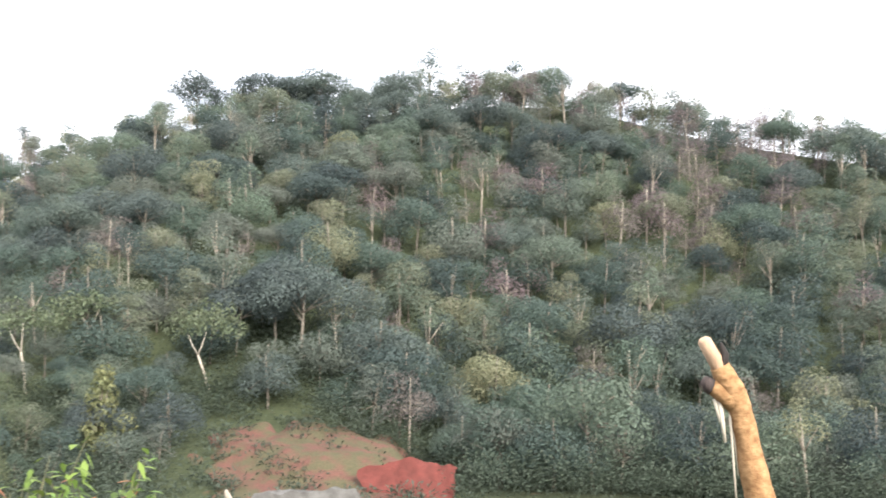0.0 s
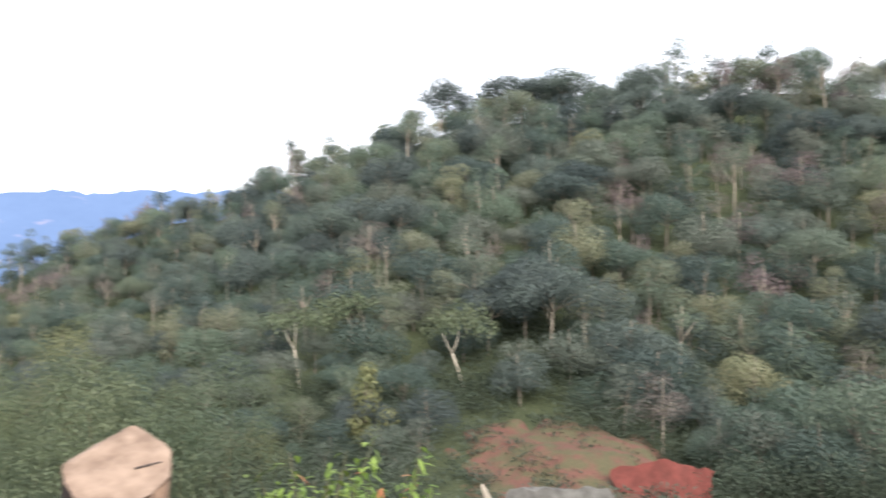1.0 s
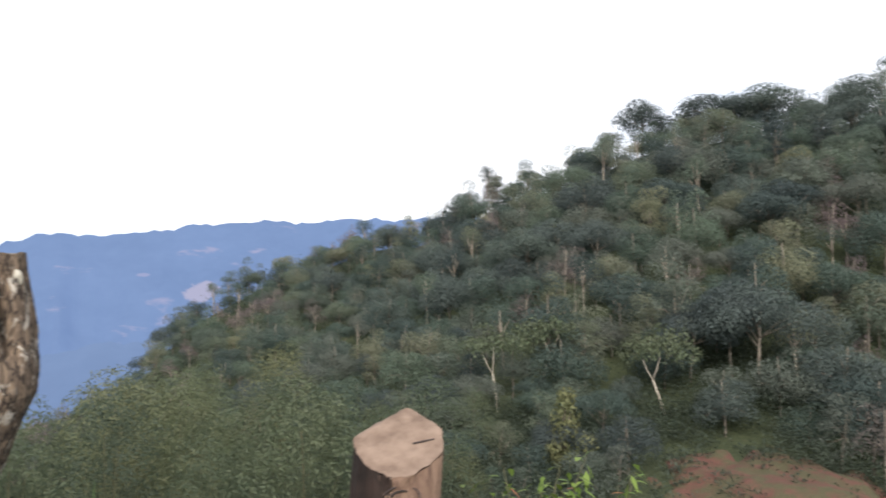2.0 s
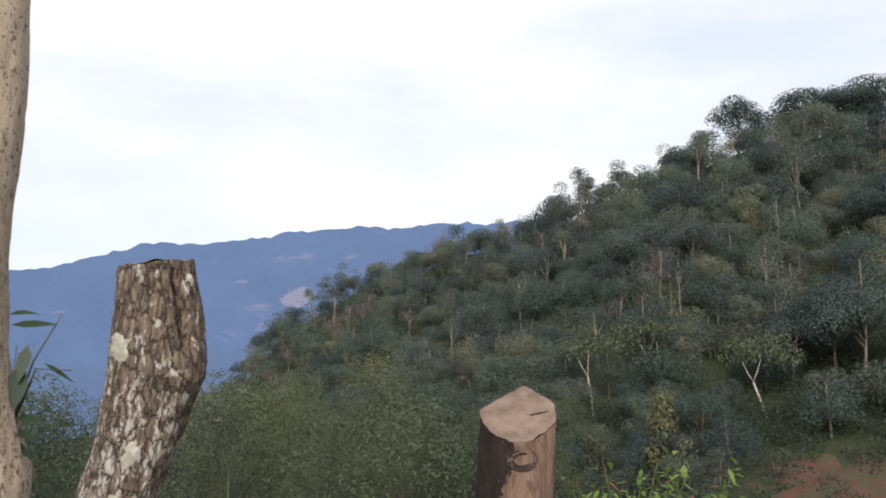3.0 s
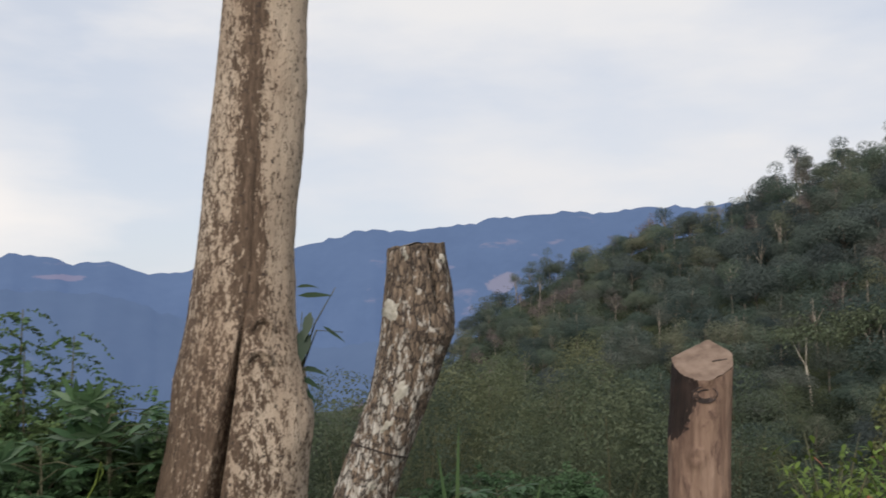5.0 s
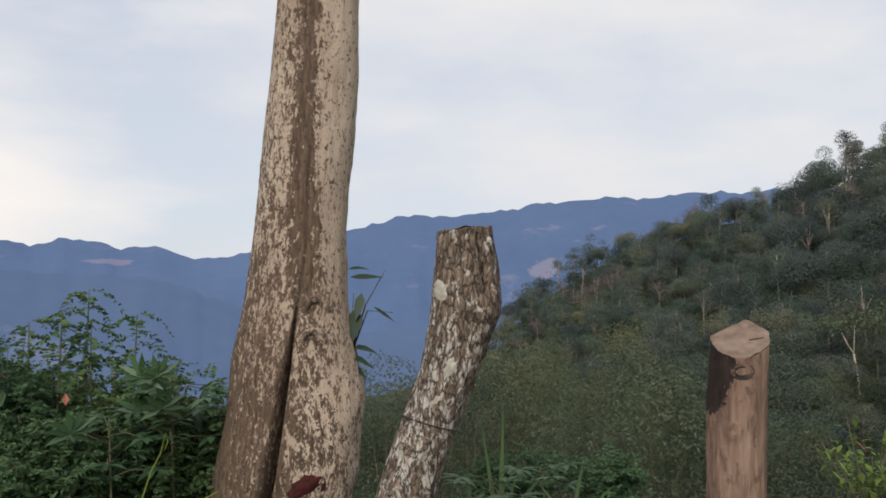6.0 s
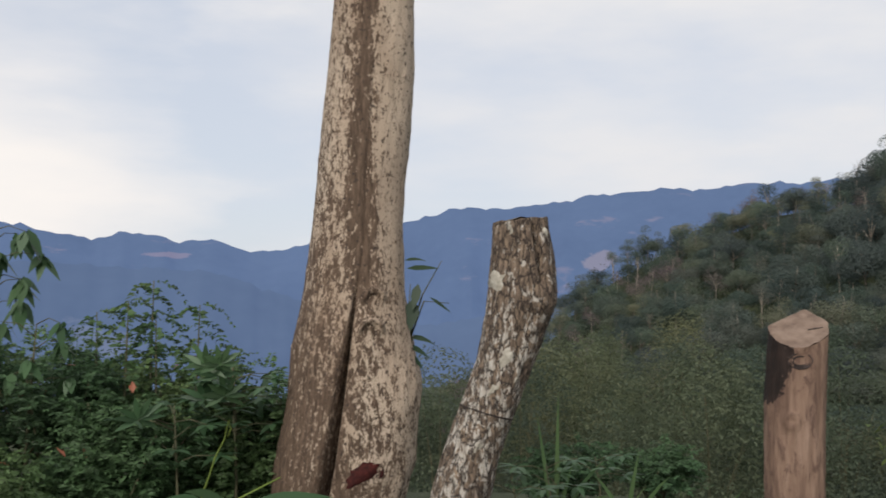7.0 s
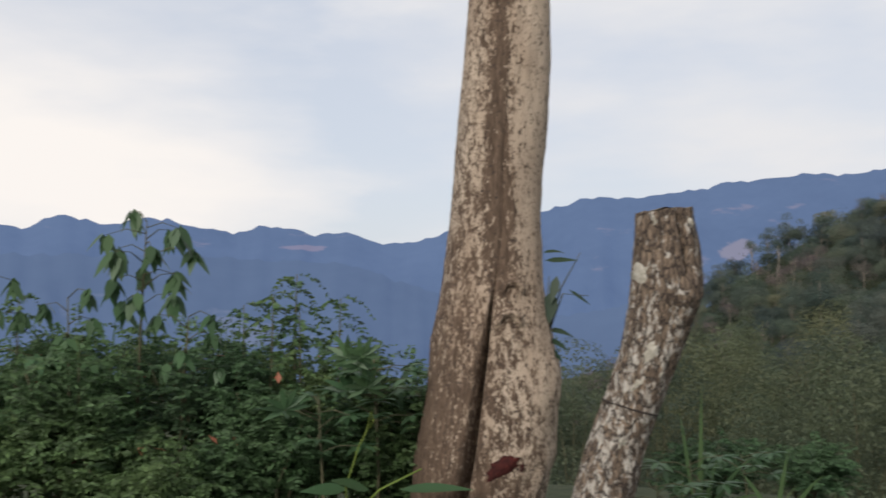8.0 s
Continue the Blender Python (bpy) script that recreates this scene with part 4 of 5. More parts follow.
def build_undergrowth():
    """Low tangled growth that covers the slope between the trees."""
    s = Soup()
    for _ in range(6500):
        a, q = rnd(5, 95), 34 + 54 * math.sqrt(rnd(0, 1))
        if q > lerp(RIDGE, a) + 3 or (42.5 < a < 58.5 and q < (42.5 if a < 50 else 38.0)) or (a < 20 and q < 42):
            continue
        x, y = polar(a, q)
        c = Vector((x, y, height(x, y)))
        rad, tall = FAR * rnd(0.5, 1.2), FAR * rnd(0.5, 1.9)
        for _ in range(22):
            d = ball()
            s.leaf(c + Vector((d.x * rad, d.y * rad, (0.5 + 0.5 * d.z) * tall)), Vector((d.x, d.y, 0.4)) + ball() * 0.6, Vector((0, 0, 1)) + ball() * 0.5, FAR * rnd(0.12, 0.22), FAR * rnd(0.07, 0.12), 0.15, 0.2)
    for _ in range(3600):
        a, q = rnd(43, 95), rnd(32.5, 51)
        if 43.6 < a < 46.4 and q < 45.5 and rnd(0, 1) < 0.45 or (a < 58.5 and q < (42.5 if a < 50 else 38.0)):
            continue
        x, y = polar(a, q)
        c = Vector((x, y, height(x, y)))
        rad, tall = FAR * rnd(0.5, 1.3), FAR * rnd(0.6, 2.1)
        for _ in range(36):
            d = ball()
            s.leaf(c + Vector((d.x * rad, d.y * rad, (0.5 + 0.5 * d.z) * tall)), Vector((d.x, d.y, 0.4)) + ball() * 0.6, Vector((0, 0, 1)) + ball() * 0.5, FAR * rnd(0.10, 0.17), FAR * rnd(0.055, 0.09), 0.15, 0.2)
    for _ in range(1500):
        a, q = rnd(31, 47), rnd(29, 44)
        if a > 41.5 and q < 41.0 - 2.5 * max(0, 43.5 - a):
            continue
        x, y = polar(a, q)
        c = Vector((x, y, height(x, y)))
        rad, tall = FAR * rnd(0.5, 1.2), FAR * rnd(0.5, 1.7)
        for _ in range(36):
            d = ball()
            s.leaf(c + Vector((d.x * rad, d.y * rad, (0.5 + 0.5 * d.z) * tall)), Vector((d.x, d.y, 0.4)) + ball() * 0.6, Vector((0, 0, 1)) + ball() * 0.5, FAR * rnd(0.10, 0.17), FAR * rnd(0.055, 0.09), 0.15, 0.2)
    tagged(new("undergrowth", s.mesh("undergrowth", M_UNDER)), "tangled low green undergrowth covering the hillside", "undergrowth", kind="stuff")


build_undergrowth()


def forked_tree(name, label, base, fork, arms, crown_w, crown_h, crown_z, mat, bark, r0=0.10, n=14, per=260):
    """A pale forked trunk under a flat umbrella crown."""
    x, y = base
    ob = thing(name, label, "tree", "", (x, y, height(x, y)))
    s = Soup()
    f = Vector(fork)
    s.tube([(0, 0, -0.4), Vector((0.05, 0, 0)), f * 0.5 + Vector((0.06, 0, 0)), f], [r0 * 1.4, r0, r0 * 0.85, r0 * 0.75], 8)
    for e in arms:
        e = Vector(e)
        s.tube([f, f.lerp(e, 0.5) + Vector((0, 0, -0.08)), e], [r0 * 0.6, r0 * 0.45, r0 * 0.2], 6)
    part("trunk", s.mesh("trunk", bark, True), ob, "pale bare forked trunk")
    s = Soup()
    clumps = []
    for i in range(n):
        a = i * 2.4
        rr = crown_w / 2 * math.sqrt((i + 0.5) / n) * 0.85
        clumps.append((Vector((f.x + math.cos(a) * rr, math.sin(a) * rr, crown_z + crown_h * (1 - (rr / crown_w * 2) ** 2) * rnd(0.4, 0.9))), crown_w * rnd(0.13, 0.2)))
    crown_leaves(s, clumps, per, 0.17, 0.75)
    part("crown", s.mesh("crown", mat), ob)
    ob.scale = (FAR, FAR, FAR)
    return ob


M_GREYGREEN = leaf_mat("grey_green_leaves", [(0.0, (0.078, 0.100, 0.058)), (1.0, (0.088, 0.108, 0.062))])
forked_tree("umbrella_tree", "umbrella-crowned tree with a pale forked trunk above red earth", polar(44.2, 44.2), (-0.30, 0.30, 1.5), [(-0.62, 0.58, 2.4), (-0.05, 0.05, 2.5)], 3.7, 1.5, 2.35, M_GREYGREEN, M_PALE, 0.065)
forked_tree("umbrella_tree", "tall umbrella tree with a thin pale forked trunk", polar(34.6, 44.4), (-0.12, 0.10, 1.7), [(-0.5, 0.42, 2.7), (-0.05, 0.1, 2.9)], 3.2, 1.5, 2.5, M_GREYGREEN, M_PALE, 0.055)
forked_tree("umbrella_tree", "umbrella tree with a leaning pale trunk at the wood's edge", polar(37.0, 46.5), (0.5, -0.4, 1.7), [(0.8, -0.7, 2.7), (0.3, -0.1, 2.7)], 3.2, 1.4, 2.4, M_GREYGREEN, M_TRUNK, 0.08)
M_YELLOWGREEN = leaf_mat("yellow_green_crown", [(0.0, (0.125, 0.138, 0.065)), (1.0, (0.14, 0.15, 0.07))])
protos["cone"] = [make_tree("young_cone_tree", "young yellow-green cone-shaped tree before the wood", "", 3.6, 2.3, 12, M_YELLOWGREEN, M_BUFF, 800, 0.16, "cone", 0.05, 0.2)]
x, y = polar(38.5, 37.0)
plant("cone", x, y, 1.0)

# yellow-green thicket on the valley floor
def thicket_bush(label, h, w, n, per, size):
    """A bush of many billowing mounds, lighter where the leaves are young."""
    ob = thing("thicket_bush", label, "bush", "thicket bushes")
    s = Soup()
    ends = []
    for i in range(n):
        a, t = i * 2.4, (i + 0.5) / n
        rr = w / 2 * math.sqrt(t) * 0.85
        c = Vector((math.cos(a) * rr, math.sin(a) * rr, h * (0.84 - 0.72 * t * rnd(0.7, 1.1))))
        ends.append(c)
        rad = w * rnd(0.19, 0.29)
        for _ in range(int(per * rad * rad)):
            d = ball().normalized()
            if d.z < -0.55:
                continue
            q = c + d * rad * rnd(0.8, 1.05)
            s.leaf(q, d.cross(ball()) + ball() * 0.3 + Vector((0, 0, 0.2)), d + ball() * 0.4, size * rnd(0.7, 1.3), size * rnd(0.35, 0.5), 0.1, 0.2)
    st = Soup()
    for e in ends[::2]:
        st.tube([(0, 0, -0.4), e * 0.5 + Vector((0, 0, 0.3)), e], [0.022, 0.014, 0.007], 5)
    part("trunk", st.mesh("trunk", M_STEM, True), ob)
    part("crown", s.mesh("crown", M_BAMBOO), ob)
    return ob


protos["thicket"] = [thicket_bush("rounded yellow-green feathery bush in the valley thicket", h, w, n, 1250, 0.085) for h, w, n in ((4.2, 2.7, 13), (4.8, 2.4, 14), (3.8, 3.1, 15))]
for q in (25.0, 29.0, 33.5, 38.0):
    a = 2.5 + rnd(0, 2)
    while a < 33 + (3 if q > 30 else -2):
        b, d = a + rnd(-0.8, 0.8), q + rnd(-1, 1)
        a += math.degrees(2.2 / q)
        x, y = polar(b, d)
        crest = 2 * EYE + d * math.tan(radians(lerp([(-6, -2.2), (6, -1.8), (9, -1.5), (13, -2.1), (17, -2.6), (20.5, -2.5), (23, -2.7), (26, -4.0), (29, -5.6), (40, -7.5)], b)))
        tall = crest - EYE - (height(x, y) - EYE) / FAR
        if tall < 1.0:
            continue
        plant("thicket", x, y, min(tall / 4.0, 1.3) * rnd(0.55, 1.12))


def build_earth_bank():
    """Bare red cut bank below the wood, one sheet with a steeper scar."""
    verts, faces = [], []
    na, nr = 70, 40
    for i in range(na):
        a = 40.5 + 19 * i / (na - 1)
        for j in range(nr):
            q = 23 + 20.3 * j / (nr - 1)
            wobble = 0.10 * noise.noise(Vector((i * 0.23, j * 0.31, 6)))
            edge = min(smooth(0.05, 0.3, i / (na - 1) + wobble), smooth(0.05, 0.3, 1 - i / (na - 1) + wobble), smooth(0, 0.06, j / (nr - 1)), smooth(0.05, 0.25, 1 - j / (nr - 1) + wobble))
            x, y = polar(a, q + 0.6 * noise.noise(Vector((a * 0.5, 3, 1))))
            lift = 0.12 + 0.5 * smooth(33, 36, q) * math.exp(-((a - 53) / 4.5) ** 2) + 0.25 * noise.fractal(Vector((x * 0.18, y * 0.18, 1)), 0.8, 2, 4)
            verts.append((x, y, height(x, y) + FAR * ((0.25 + max(lift, 0.05)) * edge - 0.25)))
    for i in range(na - 1):
        for j in range(nr - 1):
            k = i * nr + j
            faces.append((k, k + nr, k + nr + 1, k + 1))
    tagged(new("earth_bank", mesh_of("earth_bank", verts, faces, M_EARTH)), "bare red earth bank with patches of weeds", "bank", kind="structure")


build_earth_bank()


def build_weeds():
    """Scattered low weeds on the bare bank."""
    s = Soup()
    for _ in range(900):
        a, q = rnd(42, 60), rnd(24, 41)
        if noise.noise(Vector((a * 0.6, q * 0.25, 3))) < 0.02:
            continue
        x, y = polar(a, q)
        c = Vector((x, y, height(x, y) + 0.05))
        rad = FAR * rnd(0.2, 0.7)
        for _ in range(16):
            d = ball()
            s.leaf(c + Vector((d.x * rad, d.y * rad, (0.5 + 0.5 * d.z) * rad)), Vector((d.x, d.y, 0.6)) + ball() * 0.5, Vector((0, 0, 1)) + ball() * 0.5, FAR * rnd(0.12, 0.26), FAR * rnd(0.05, 0.1), 0.15, 0.2)
    tagged(new("bank_weeds", s.mesh("bank_weeds", M_UNDER)), "scattered low green weeds on red earth", "weeds", kind="stuff")


build_weeds()


def build_red_scar():
    """A fresh, steep, bright red slip in the bank."""
    verts, faces = [], []
    cx, cy = polar(55.6, 33.5)
    across, out = Vector((0.61, -0.79, 0)), Vector((-0.79, -0.61, 0))
    n, m = 30, 16
    for i in range(n):
        for j in range(m):
            u, v = -1.7 + 3.4 * i / (n - 1), j / (m - 1)
            wide = 0.75 + 0.25 * v + 0.12 * noise.noise(Vector((v * 3, 1, u > 0)))
            p = Vector((cx, cy, 0)) + FAR * (across * u * wide + out * (1.4 * (1 - v)))
            lo = height(cx, cy) - 0.6 * FAR
            z = lo + FAR * 1.7 * v * (1 - 0.30 * (u / 1.7) ** 2 + 0.10 * noise.fractal(Vector((u * 0.8, 8, 2)), 0.8, 2, 3)) + 0.4 * noise.fractal(Vector((u, v * 2, 4)), 0.8, 2, 4)
            verts.append((p.x, p.y, z))
    for i in range(n - 1):
        for j in range(m - 1):
            k = i * m + j
            faces.append((k, k + 1, k + m + 1, k + m))
    m_, nn, l, p = node_mat("fresh_red_clay")
    f = noise_node(nn, l, 1.2, 6, 0.6)
    r_ = ramp(nn, [(0.3, (0.062, 0.018, 0.014)), (0.7, (0.115, 0.031, 0.025))])
    l.new(f.outputs[0], r_.inputs[0])
    l.new(r_.outputs[0], p.inputs["Base Color"])
    p.inputs["Roughness"].default_value = 0.95
    bump(nn, l, p, f.outputs[0], 0.7, 0.2)
    tagged(new("clay_scar", mesh_of("clay_scar", verts, faces, m_)), "bright red fresh clay slip in the bank", "bank", kind="structure")


build_red_scar()


def rough_block(name, label, category, centre, along, length, thick, h, mat, kind=""):
    """A low wall with a worn, uneven top."""
    a = Vector(along).normalized()
    s = Vector((-a.y, a.x, 0))
    verts, faces = [], []
    n = 40
    prof = [(-0.5, 0.0), (-0.5, 0.93), (-0.44, 1.0), (0.44, 1.0), (0.5, 0.93), (0.5, 0.0)]
    for i in range(n):
        for u, v in prof:
            q = Vector(centre) + a * length * (i / (n - 1) - 0.5) + s * thick * u
            q.z += (h * v + (0.16 * noise.fractal(q * 1.3, 0.8, 2, 4) if v > 0 else 0)) * smooth(-0.12, 0.14, min(i, n - 1 - i) / (n - 1))
            verts.append(q)
    k = len(prof)
    for i in range(n - 1):
        for j in range(k):
            b, c = i * k + j, i * k + (j + 1) % k
            faces.append((b, c, c + k, b + k))
    faces += [tuple(range(k)), tuple(reversed(range((n - 1) * k, n * k)))]
    return tagged(new(name, mesh_of(name, verts, faces, mat, False)), label, category, kind=kind)


x, y = polar(49.6, 22.0)
zb = height(x, y)
rough_block("concrete_wall", "low grey rough concrete retaining wall", "wall", (x, y, zb - 0.3), (0.66, -0.75, 0), 6.5, 0.5, EYE - 4.02 * FAR - zb + 0.3, M_CONCRETE)


def build_stump():
    x, y = polar(45.9, 25.0)
    z = height(x, y)
    ob = thing("bleached_stump", "bleached broken tree stump on red earth", "tree stump", "", (x, y, z))
    s = Soup()
    s.tube([(0, 0, -0.3), (0.0, 0, 0.8), (-0.10, 0.1, 1.7), (-0.28, 0.25, 2.35)], [0.28, 0.22, 0.18, 0.05], 12)
    s.tube([(0, 0, 0.4), (0.22, -0.2, 1.0), (0.34, -0.3, 1.35)], [0.15, 0.10, 0.04], 9)
    part("wood", s.mesh("wood", M_BUFF, True), ob)
    ob.scale = (FAR * 0.8, FAR * 0.8, FAR * 0.8)


build_stump()

# ---------------------------------------------------------------- plants by the fence
random.seed(21)


def pinnate(s, base, along, length, pairs, leaflet, droop=0.25):
    """A feathered leaf: rows of small leaflets on both sides of a bending midrib."""
    d = Vector(along).normalized()
    side = d.cross(Vector((0, 0, 1)))
    side = side.normalized() if side.length > 1e-3 else Vector((1, 0, 0))
    for i in range(pairs):
        t = (i + 1) / pairs
        c = Vector(base) + d * length * t - Vector((0, 0, droop * length * t * t))
        k = leaflet * (0.65 + 0.35 * math.sin(math.pi * t)) * rnd(0.85, 1.15)
        for w in (-1, 1):
            s.leaf(c, side * w + d * 0.35 + Vector((rnd(-0.3, 0.3), rnd(-0.3, 0.3), rnd(-0.7, 0.3))), Vector((rnd(-0.9, 0.9), rnd(-1.3, 0.4), 0.45)), k, k * 0.46, 0.1, 0.12)


def palmate(s, base, along, spread, lobes, length, width, up=(0, 0, 1), droop=0.3):
    """A hand-shaped leaf of long lobes that hang from one point."""
    d = Vector(along).normalized()
    side = d.cross(Vector((0, 0, 1))).normalized()
    for i in range(lobes):
        a = radians(spread) * (i / (lobes - 1) - 0.5)
        s.long_leaf(base, d * math.cos(a) + side * math.sin(a) + Vector((0, 0, rnd(-0.1, 0.15))), up, length * (1 - 0.35 * abs(i / (lobes - 1) - 0.5) * 2) * rnd(0.9, 1.1), width, droop, 3)


def shrub(at, h, spread, stems, leaves, mat, label, name="shrub", leaflet=0.044, pairs=8, extra=0, group="shrubs"):
    x, y = at
    z = height(x, y)
    ob = thing(name, label, "shrub", group, (x, y, z))
    s, old = Soup(), Soup()
    for i in range(stems):
        a = rnd(0, 6.28)
        tip = Vector((math.cos(a) * spread * rnd(0.2, 1), math.sin(a) * spread * rnd(0.2, 1), h * rnd(0.62, 1.0)))
        mid = tip * 0.5 + Vector((0, 0, 0.12 * h))
        root = Vector((rnd(-0.08, 0.08), rnd(-0.08, 0.08), -0.05))
        st = Soup()
        st.tube([root, mid, tip], [0.012, 0.008, 0.003], 5)
        part("stem", st.mesh("stem", M_STEM, True), ob)
        for k in range(leaves):
            t = 0.25 + 0.75 * math.sqrt(rnd(0, 1))
            q = mid.lerp(tip, (t - 0.5) * 2) if t > 0.5 else root.lerp(mid, t * 2)
            d = Vector((rnd(-1, 1), rnd(-1, 1), rnd(-0.1, 0.8)))
            q = q + ball() * 0.13
            if extra and rnd(0, 1) < extra:
                old.leaf(q, d, (0, 0, 1), 0.07, 0.04)
            pinnate(s, q, d, rnd(0.10, 0.20), pairs, leaflet)
    part("foliage", s.mesh("foliage", mat), ob)
    if old.v:
        part("withered_foliage", old.mesh("withered_foliage", M_ORANGE), ob, "few withered orange leaves")
    return ob


FEATHER = "dense green shrub with feathery leaves beside the fence"
for x, y, h, sp, n, lv in ((-2.75, 5.0, 1.24, 0.45, 10, 74), (-2.25, 5.5, 1.32, 0.5, 11, 74), (-1.85, 4.9, 1.20, 0.45, 11, 76), (-1.35, 5.4, 1.22, 0.5, 11, 76), (-0.95, 4.85, 1.06, 0.42, 10, 76),
                           (-0.75, 5.7, 1.16, 0.45, 10, 74), (-0.40, 5.5, 1.10, 0.42, 10, 66), (-2.9, 6.2, 1.35, 0.5, 9, 60), (-1.6, 6.3, 1.24, 0.5, 9, 60), (-0.2, 5.2, 0.95, 0.35, 9, 60), (0.35, 6.0, 0.72, 0.4, 9, 46),
                           (-3.4, 5.4, 1.3, 0.5, 9, 60), (-2.2, 6.3, 1.30, 0.5, 9, 60), (-0.9, 6.4, 1.14, 0.5, 9, 60), (-2.3, 4.6, 0.95, 0.4, 9, 66), (-1.4, 4.6, 0.90, 0.4, 9, 66), (1.9, 7.0, 0.45, 0.45, 9, 46), (2.7, 7.2, 0.45, 0.45, 9, 40)):
    shrub((x, y), h, sp, n, lv, M_SHRUB, FEATHER, extra=0.02 if x < -0.8 else 0)


def spray(at, top, lean, label):
    """A taller thin stem with feathered leaves spread at its head."""
    x, y = at
    z = height(x, y)
    ob = thing("feathery_sapling", label, "sapling", "feathery saplings", (x, y, z))
    st, s = Soup(), Soup()
    tip = Vector((lean, 0, top - z))
    st.tube([(0, 0, -0.05), tip * 0.5 + Vector((lean * 0.2, 0, 0)), tip], [0.013, 0.009, 0.003], 6)
    part("stem", st.mesh("stem", M_STEM, True), ob)
    for i in range(17):
        t = 1 - 0.42 * (i / 17) ** 1.1
        a = i * 2.4
        d = Vector((math.cos(a), math.sin(a) * 0.7, rnd(0.1, 0.7)))
        s = Soup()
        pinnate(s, Vector((lean * t, 0, tip.z * t)), d, rnd(0.13, 0.23), 11, 0.05, 0.95)
        part("leaf", s.mesh("leaf", M_SHRUB), ob)


spray((-0.90, 5.6), 1.64, 0.04, "thin sapling with feathery drooping leaves")
spray((-0.66, 5.6), 1.50, 0.06, "thin sapling with feathery drooping leaves")
spray((-1.02, 5.45), 1.52, 0.05, "thin sapling with feathery drooping leaves")
spray((-0.78, 5.45), 1.42, -0.04, "thin sapling with feathery drooping leaves")
spray((-2.5, 5.5), 1.50, 0.05, "thin sapling with feathery drooping leaves")
spray((-1.14, 5.6), 1.46, -0.03, "thin sapling with feathery drooping leaves")


def drooping_sapling(at, top, label, lean=0.0, tiers=4, leaf=0.17, spread=0.24):
    """A slender sapling whose leaflets hang in umbrellas at the branch ends."""
    x, y = at
    z = height(x, y)
    ob = thing("drooping_sapling", label, "sapling", "drooping saplings", (x, y, z))
    st, s = Soup(), Soup()
    h = top - z
    axis = lambda t: Vector((lean * t * t, 0, h * t))
    st.tube([axis(k / 6) + Vector((0, 0, -0.03 if k == 0 else 0)) for k in range(7)], [0.016, 0.014, 0.012, 0.010, 0.008, 0.006, 0.003], 6)
    for i in range(tiers * 3):
        t = 0.76 + 0.24 * (i / (tiers * 3 - 1))
        a = i * 2.4
        q = axis(t)
        e = q + Vector((math.cos(a) * spread, math.sin(a) * spread * 0.8, rnd(-0.03, 0.09))) * rnd(0.6, 1.05)
        st.tube([q, (q + e) / 2 + Vector((0, 0, 0.03)), e], [0.004, 0.003, 0.002], 4)
        s = Soup()
        for k in range(6):
            w = k * 1.05 + i + rnd(-0.4, 0.4)
            sp = rnd(0.25, 0.8)
            s.long_leaf(e + ball() * 0.02, (math.cos(w) * sp, math.sin(w) * sp, rnd(-1.1, -0.5)), (math.cos(w), math.sin(w) - 0.5, 0.6), leaf * rnd(0.6, 1.0), leaf * rnd(0.36, 0.46), 0.15, 4)
        part("hanging_leaf", s.mesh("hanging_leaf", M_BROAD, True), ob)
    part("stem", st.mesh("stem", M_STEM, True), ob)


drooping_sapling((-1.72, 5.35), 1.93, "tall slender sapling with hanging leaf clusters", 0.05, 5, 0.17, 0.26)
drooping_sapling((-2.02, 5.2), 1.50, "slender sapling with hanging leaf clusters", -0.03, 2, 0.14, 0.16)
drooping_sapling((-2.38, 5.0), 1.60, "sapling with spreading branches of hanging leaves", -0.1, 3, 0.14, 0.3)
drooping_sapling((-1.45, 5.25), 1.40, "low sapling with hanging leaf clusters", 0.05, 2, 0.13, 0.18)


def cassava(at, top, leaves, label, size=0.17, face=-0.5, fans=0):
    x, y = at
    z = height(x, y)
    ob = thing("palmate_plant", label, "plant", "palmate plants", (x, y, z))
    st, s = Soup(), Soup()
    h = top - z
    st.tube([(0, 0, -0.04), (0.03, 0, h * 0.5), (0.0, 0.02, h)], [0.008, 0.007, 0.004], 6)
    for i in range(leaves):
        t = 0.72 + 0.28 * i / leaves
        a = i * 2.4
        q = Vector((0.02 * (1 - t), 0, h * t))
        e = q + Vector((math.cos(a) * 0.2, math.sin(a) * 0.15, rnd(-0.02, 0.08)))
        st.tube([q, (q + e) / 2 + Vector((0, 0, 0.02)), e], [0.004, 0.003, 0.003], 4)
        s = Soup()
        palmate(s, e, (math.cos(a), math.sin(a) * 0.8 + face * 0.3, 0.35), 240, 7, size * rnd(0.85, 1.1), size * 0.27)
        part("leaf", s.mesh("leaf", M_BROAD, True), ob)
    for i in range(fans):
        e = Vector((rnd(-0.16, 0.03), -0.18 - 0.05 * i, h + rnd(-0.12, 0.03)))
        st.tube([(0, 0.02, h * 0.9), Vector((0, 0, h * 0.95)).lerp(e, 0.6), e], [0.005, 0.004, 0.003], 4)
        s = Soup()
        palmate(s, e, (rnd(-0.3, 0.3), -0.35, 1), 230, 8, size * rnd(0.85, 1.1), size * 0.2, (0, -1, 0.3), 0.15)
        part("leaf", s.mesh("leaf", M_BROAD, True), ob)
    part("stem", st.mesh("stem", M_STEM, True), ob)


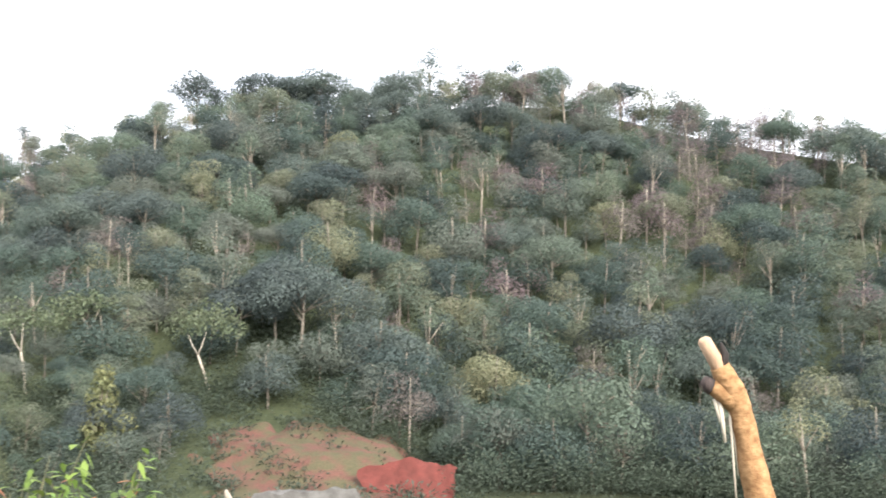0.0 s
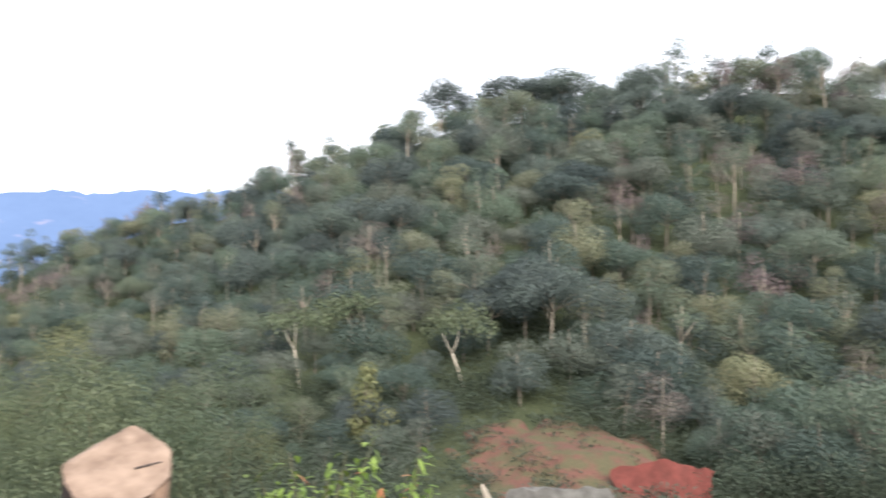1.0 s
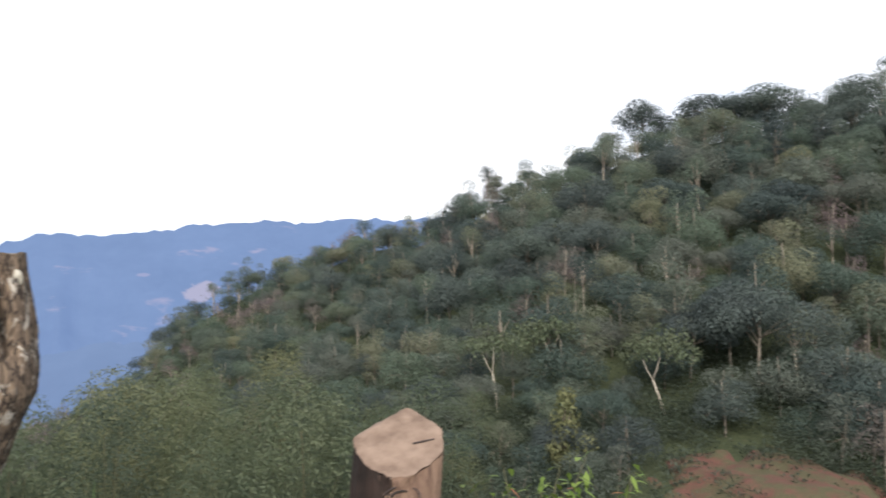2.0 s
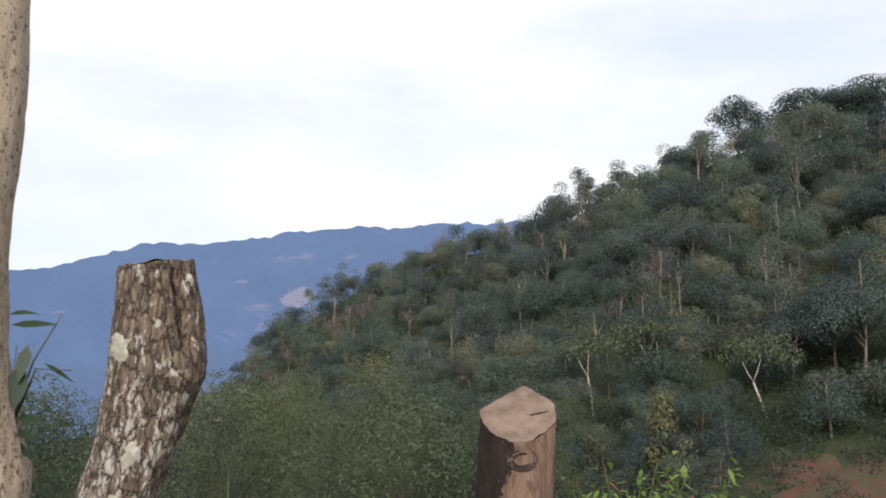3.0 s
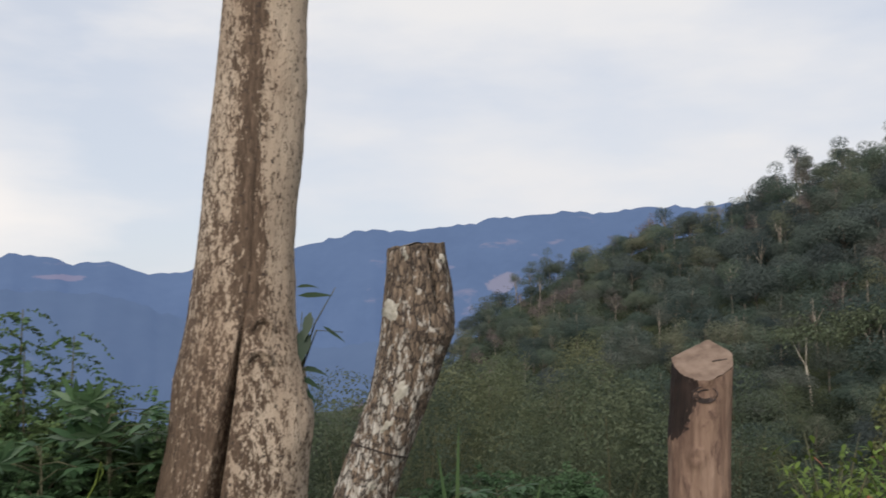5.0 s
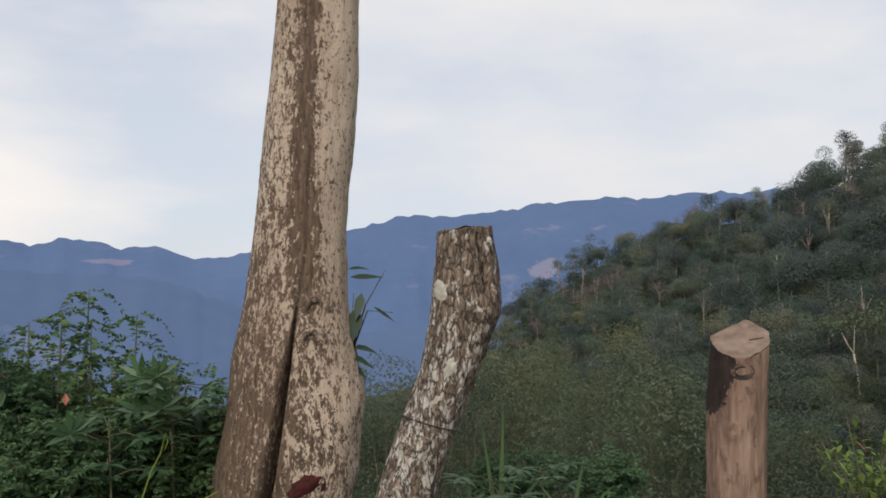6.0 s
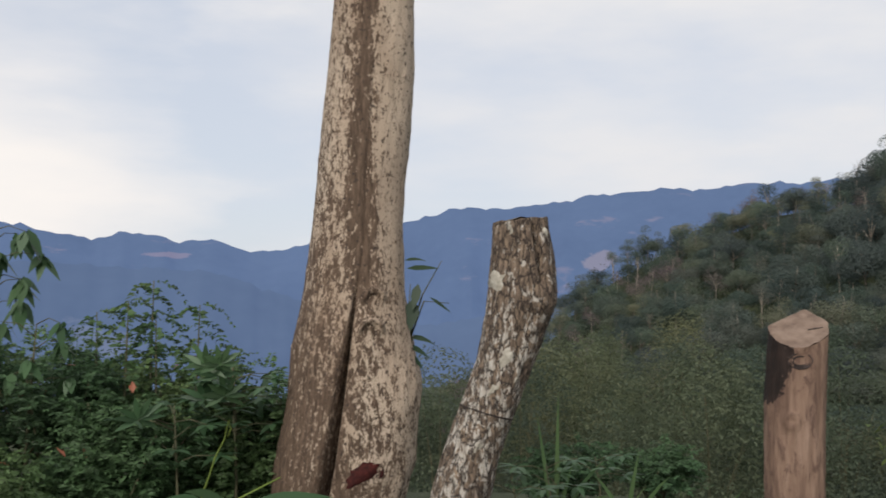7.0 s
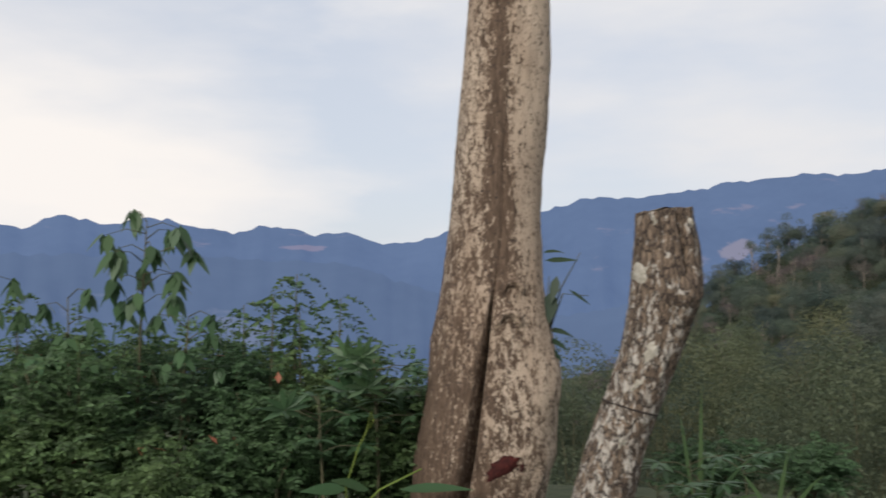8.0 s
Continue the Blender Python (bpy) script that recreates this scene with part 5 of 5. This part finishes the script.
PALM = "plant with large dark hand-shaped leaves"
cassava((-0.36, 4.95), 1.20, 10, PALM, 0.16, fans=3)
cassava((-0.36, 5.05), 1.15, 9, PALM, 0.17, fans=2)
cassava((-0.62, 4.75), 1.02, 7, PALM, 0.16, fans=1)
cassava((-0.12, 5.15), 1.00, 7, PALM, 0.15)
cassava((1.55, 6.0), 0.48, 6, PALM, 0.18)
cassava((1.25, 5.6), 0.42, 6, PALM, 0.15)
cassava((2.0, 6.4), 0.45, 6, PALM, 0.16)


def grass_tuft(at, tips, label, name="grass_tuft", width=0.035):
    x, y = at
    z = height(x, y)
    ob = thing(name, label, "grass", "grass tufts", (x, y, z))
    for dx, dy, h, droop in tips:
        s = Soup()
        d = Vector((dx, dy, h))
        s.long_leaf((rnd(-0.03, 0.03), rnd(-0.03, 0.03), -0.02), d, (0.2, -1, 0.1), d.length, width, droop, 7)
        part("blade", s.mesh("blade", M_LIME if len(tips) < 4 else M_SHRUB, True), ob)


grass_tuft((1.70, 6.3), [(0.02, 0, 1.0, 0.05), (-0.12, 0, 0.82, 0.05), (0.35, 0, 0.72, 0.3), (-0.3, 0, 0.55, 0.3), (0.5, 0.1, 0.5, 0.4), (0.12, 0, 0.6, 0.2)], "tuft of tall bright grass blades")
grass_tuft((2.1, 6.0), [(0.3, 0, 0.6, 0.3), (-0.25, 0, 0.62, 0.3), (0.1, 0, 0.7, 0.2), (0.45, 0, 0.4, 0.4), (-0.45, 0, 0.45, 0.4)], "tuft of drooping grass blades")
grass_tuft((-1.95, 5.3), [(0.0, 0, 1.42, 0.0), (0.12, 0, 1.45, 0.02), (-0.1, 0, 1.40, 0.02), (0.2, 0, 1.3, 0.05)], "tall upright blades among the shrubs", width=0.05)
grass_tuft((-1.3, 5.6), [(0.1, 0, 1.5, 0.02), (0.18, 0, 1.46, 0.03), (0.05, 0, 1.4, 0.02), (0.0, 0, 1.3, 0.05)], "tall thin grass blades among the shrubs", width=0.022)
for k in range(26):
    x, y = rnd(-2.8, 2.6), rnd(4.2, 6.6)
    if math.hypot(x - 0.2, y - 4.95) < 0.5 or math.hypot(x - 0.5, y - 3.9) < 0.3:
        continue
    grass_tuft((x, y), [(rnd(-0.4, 0.4), rnd(-0.3, 0.3), rnd(0.3, 0.62), rnd(0.1, 0.5)) for _ in range(7)], "low tuft of green grass on the slope", width=0.02)


def build_vine():
    """A pale tendril that climbs out of the shrubs, and broad leaves before the trunk."""
    ob = thing("climbing_vine", "pale green curling vine with broad leaves before the trunk", "vine", "", (-0.45, 4.6, height(-0.45, 4.6)))
    b = Vector(ob.location)
    s = Soup()
    pts = [(-0.45, 4.6, b.z - 0.03), (-0.44, 4.58, 0.35), (-0.46, 4.55, 0.62), (-0.43, 4.55, 0.70), (-0.40, 4.55, 0.80), (-0.36, 4.55, 0.88), (-0.34, 4.55, 0.97), (-0.33, 4.55, 0.93), (-0.345, 4.55, 0.89)]
    s.tube([Vector(q) - b for q in pts], [0.005, 0.0045, 0.004, 0.004, 0.0035, 0.0035, 0.003, 0.003, 0.002], 6)
    s.tube([Vector(q) - b for q in ((-0.44, 4.58, 0.45), (-0.3, 4.56, 0.6), (-0.1, 4.55, 0.70))], [0.006, 0.005, 0.004], 6)
    part("tendril", s.mesh("tendril", M_LIME, True), ob, "pale green curling tendril")
    for q, d, ln, wd in (((-0.20, 4.56, 0.60), (1, -0.2, 0.16), 0.36, 0.07), ((-0.35, 4.56, 0.60), (-0.6, -0.5, 0.35), 0.24, 0.09), ((-0.46, 4.57, 0.60), (-1, -0.2, 0.1), 0.22, 0.09)):
        s = Soup()
        s.long_leaf(Vector(q) - b, d, (0, -0.5, 0.85), ln, wd, 0.12, 6)
        part("leaf", s.mesh("leaf", M_BROAD, True), ob)


build_vine()


def lime_bush(at, top, n, label, old):
    """A loose bush with bright pointed leaves."""
    x, y = at
    z = height(x, y)
    ob = thing("bright_bush", label, "shrub", "bright bushes", (x, y, z))
    s, w = Soup(), Soup()
    h = top - z
    for i in range(n):
        a = i * 2.4
        tip = Vector((math.cos(a) * 0.5 * rnd(0.2, 1), math.sin(a) * 0.5 * rnd(0.2, 1), h * rnd(0.6, 1.0)))
        st = Soup()
        st.tube([(0, 0, -0.05), tip * 0.5, tip], [0.014, 0.009, 0.003], 5)
        part("stem", st.mesh("stem", M_STEM, True), ob)
        for k in range(24):
            t = rnd(0.45, 1.0)
            q = tip * t + ball() * 0.10
            d = Vector((rnd(-1, 1), rnd(-1, 1), rnd(-0.5, 0.4)))
            (w if rnd(0, 1) < old else s).long_leaf(q, d, (0, 0, 1), rnd(0.07, 0.13), rnd(0.035, 0.055), 0.35, 3)
    part("foliage", s.mesh("foliage", M_LIME, True), ob)
    if w.v:
        part("withered_foliage", w.mesh("withered_foliage", M_ORANGE, True), ob, "withered orange-brown leaves")


lime_bush((4.85, 6.8), 0.80, 9, "bright yellow-green bush with pointed leaves", 0.0)
lime_bush((5.45, 6.7), 0.68, 9, "yellow-green bush with some orange leaves", 0.10)
lime_bush((5.05, 6.2), 0.34, 9, "yellow-green bush with orange withered leaves", 0.16)
lime_bush((5.35, 7.4), 0.42, 9, "yellow-green bush with pointed leaves", 0.03)
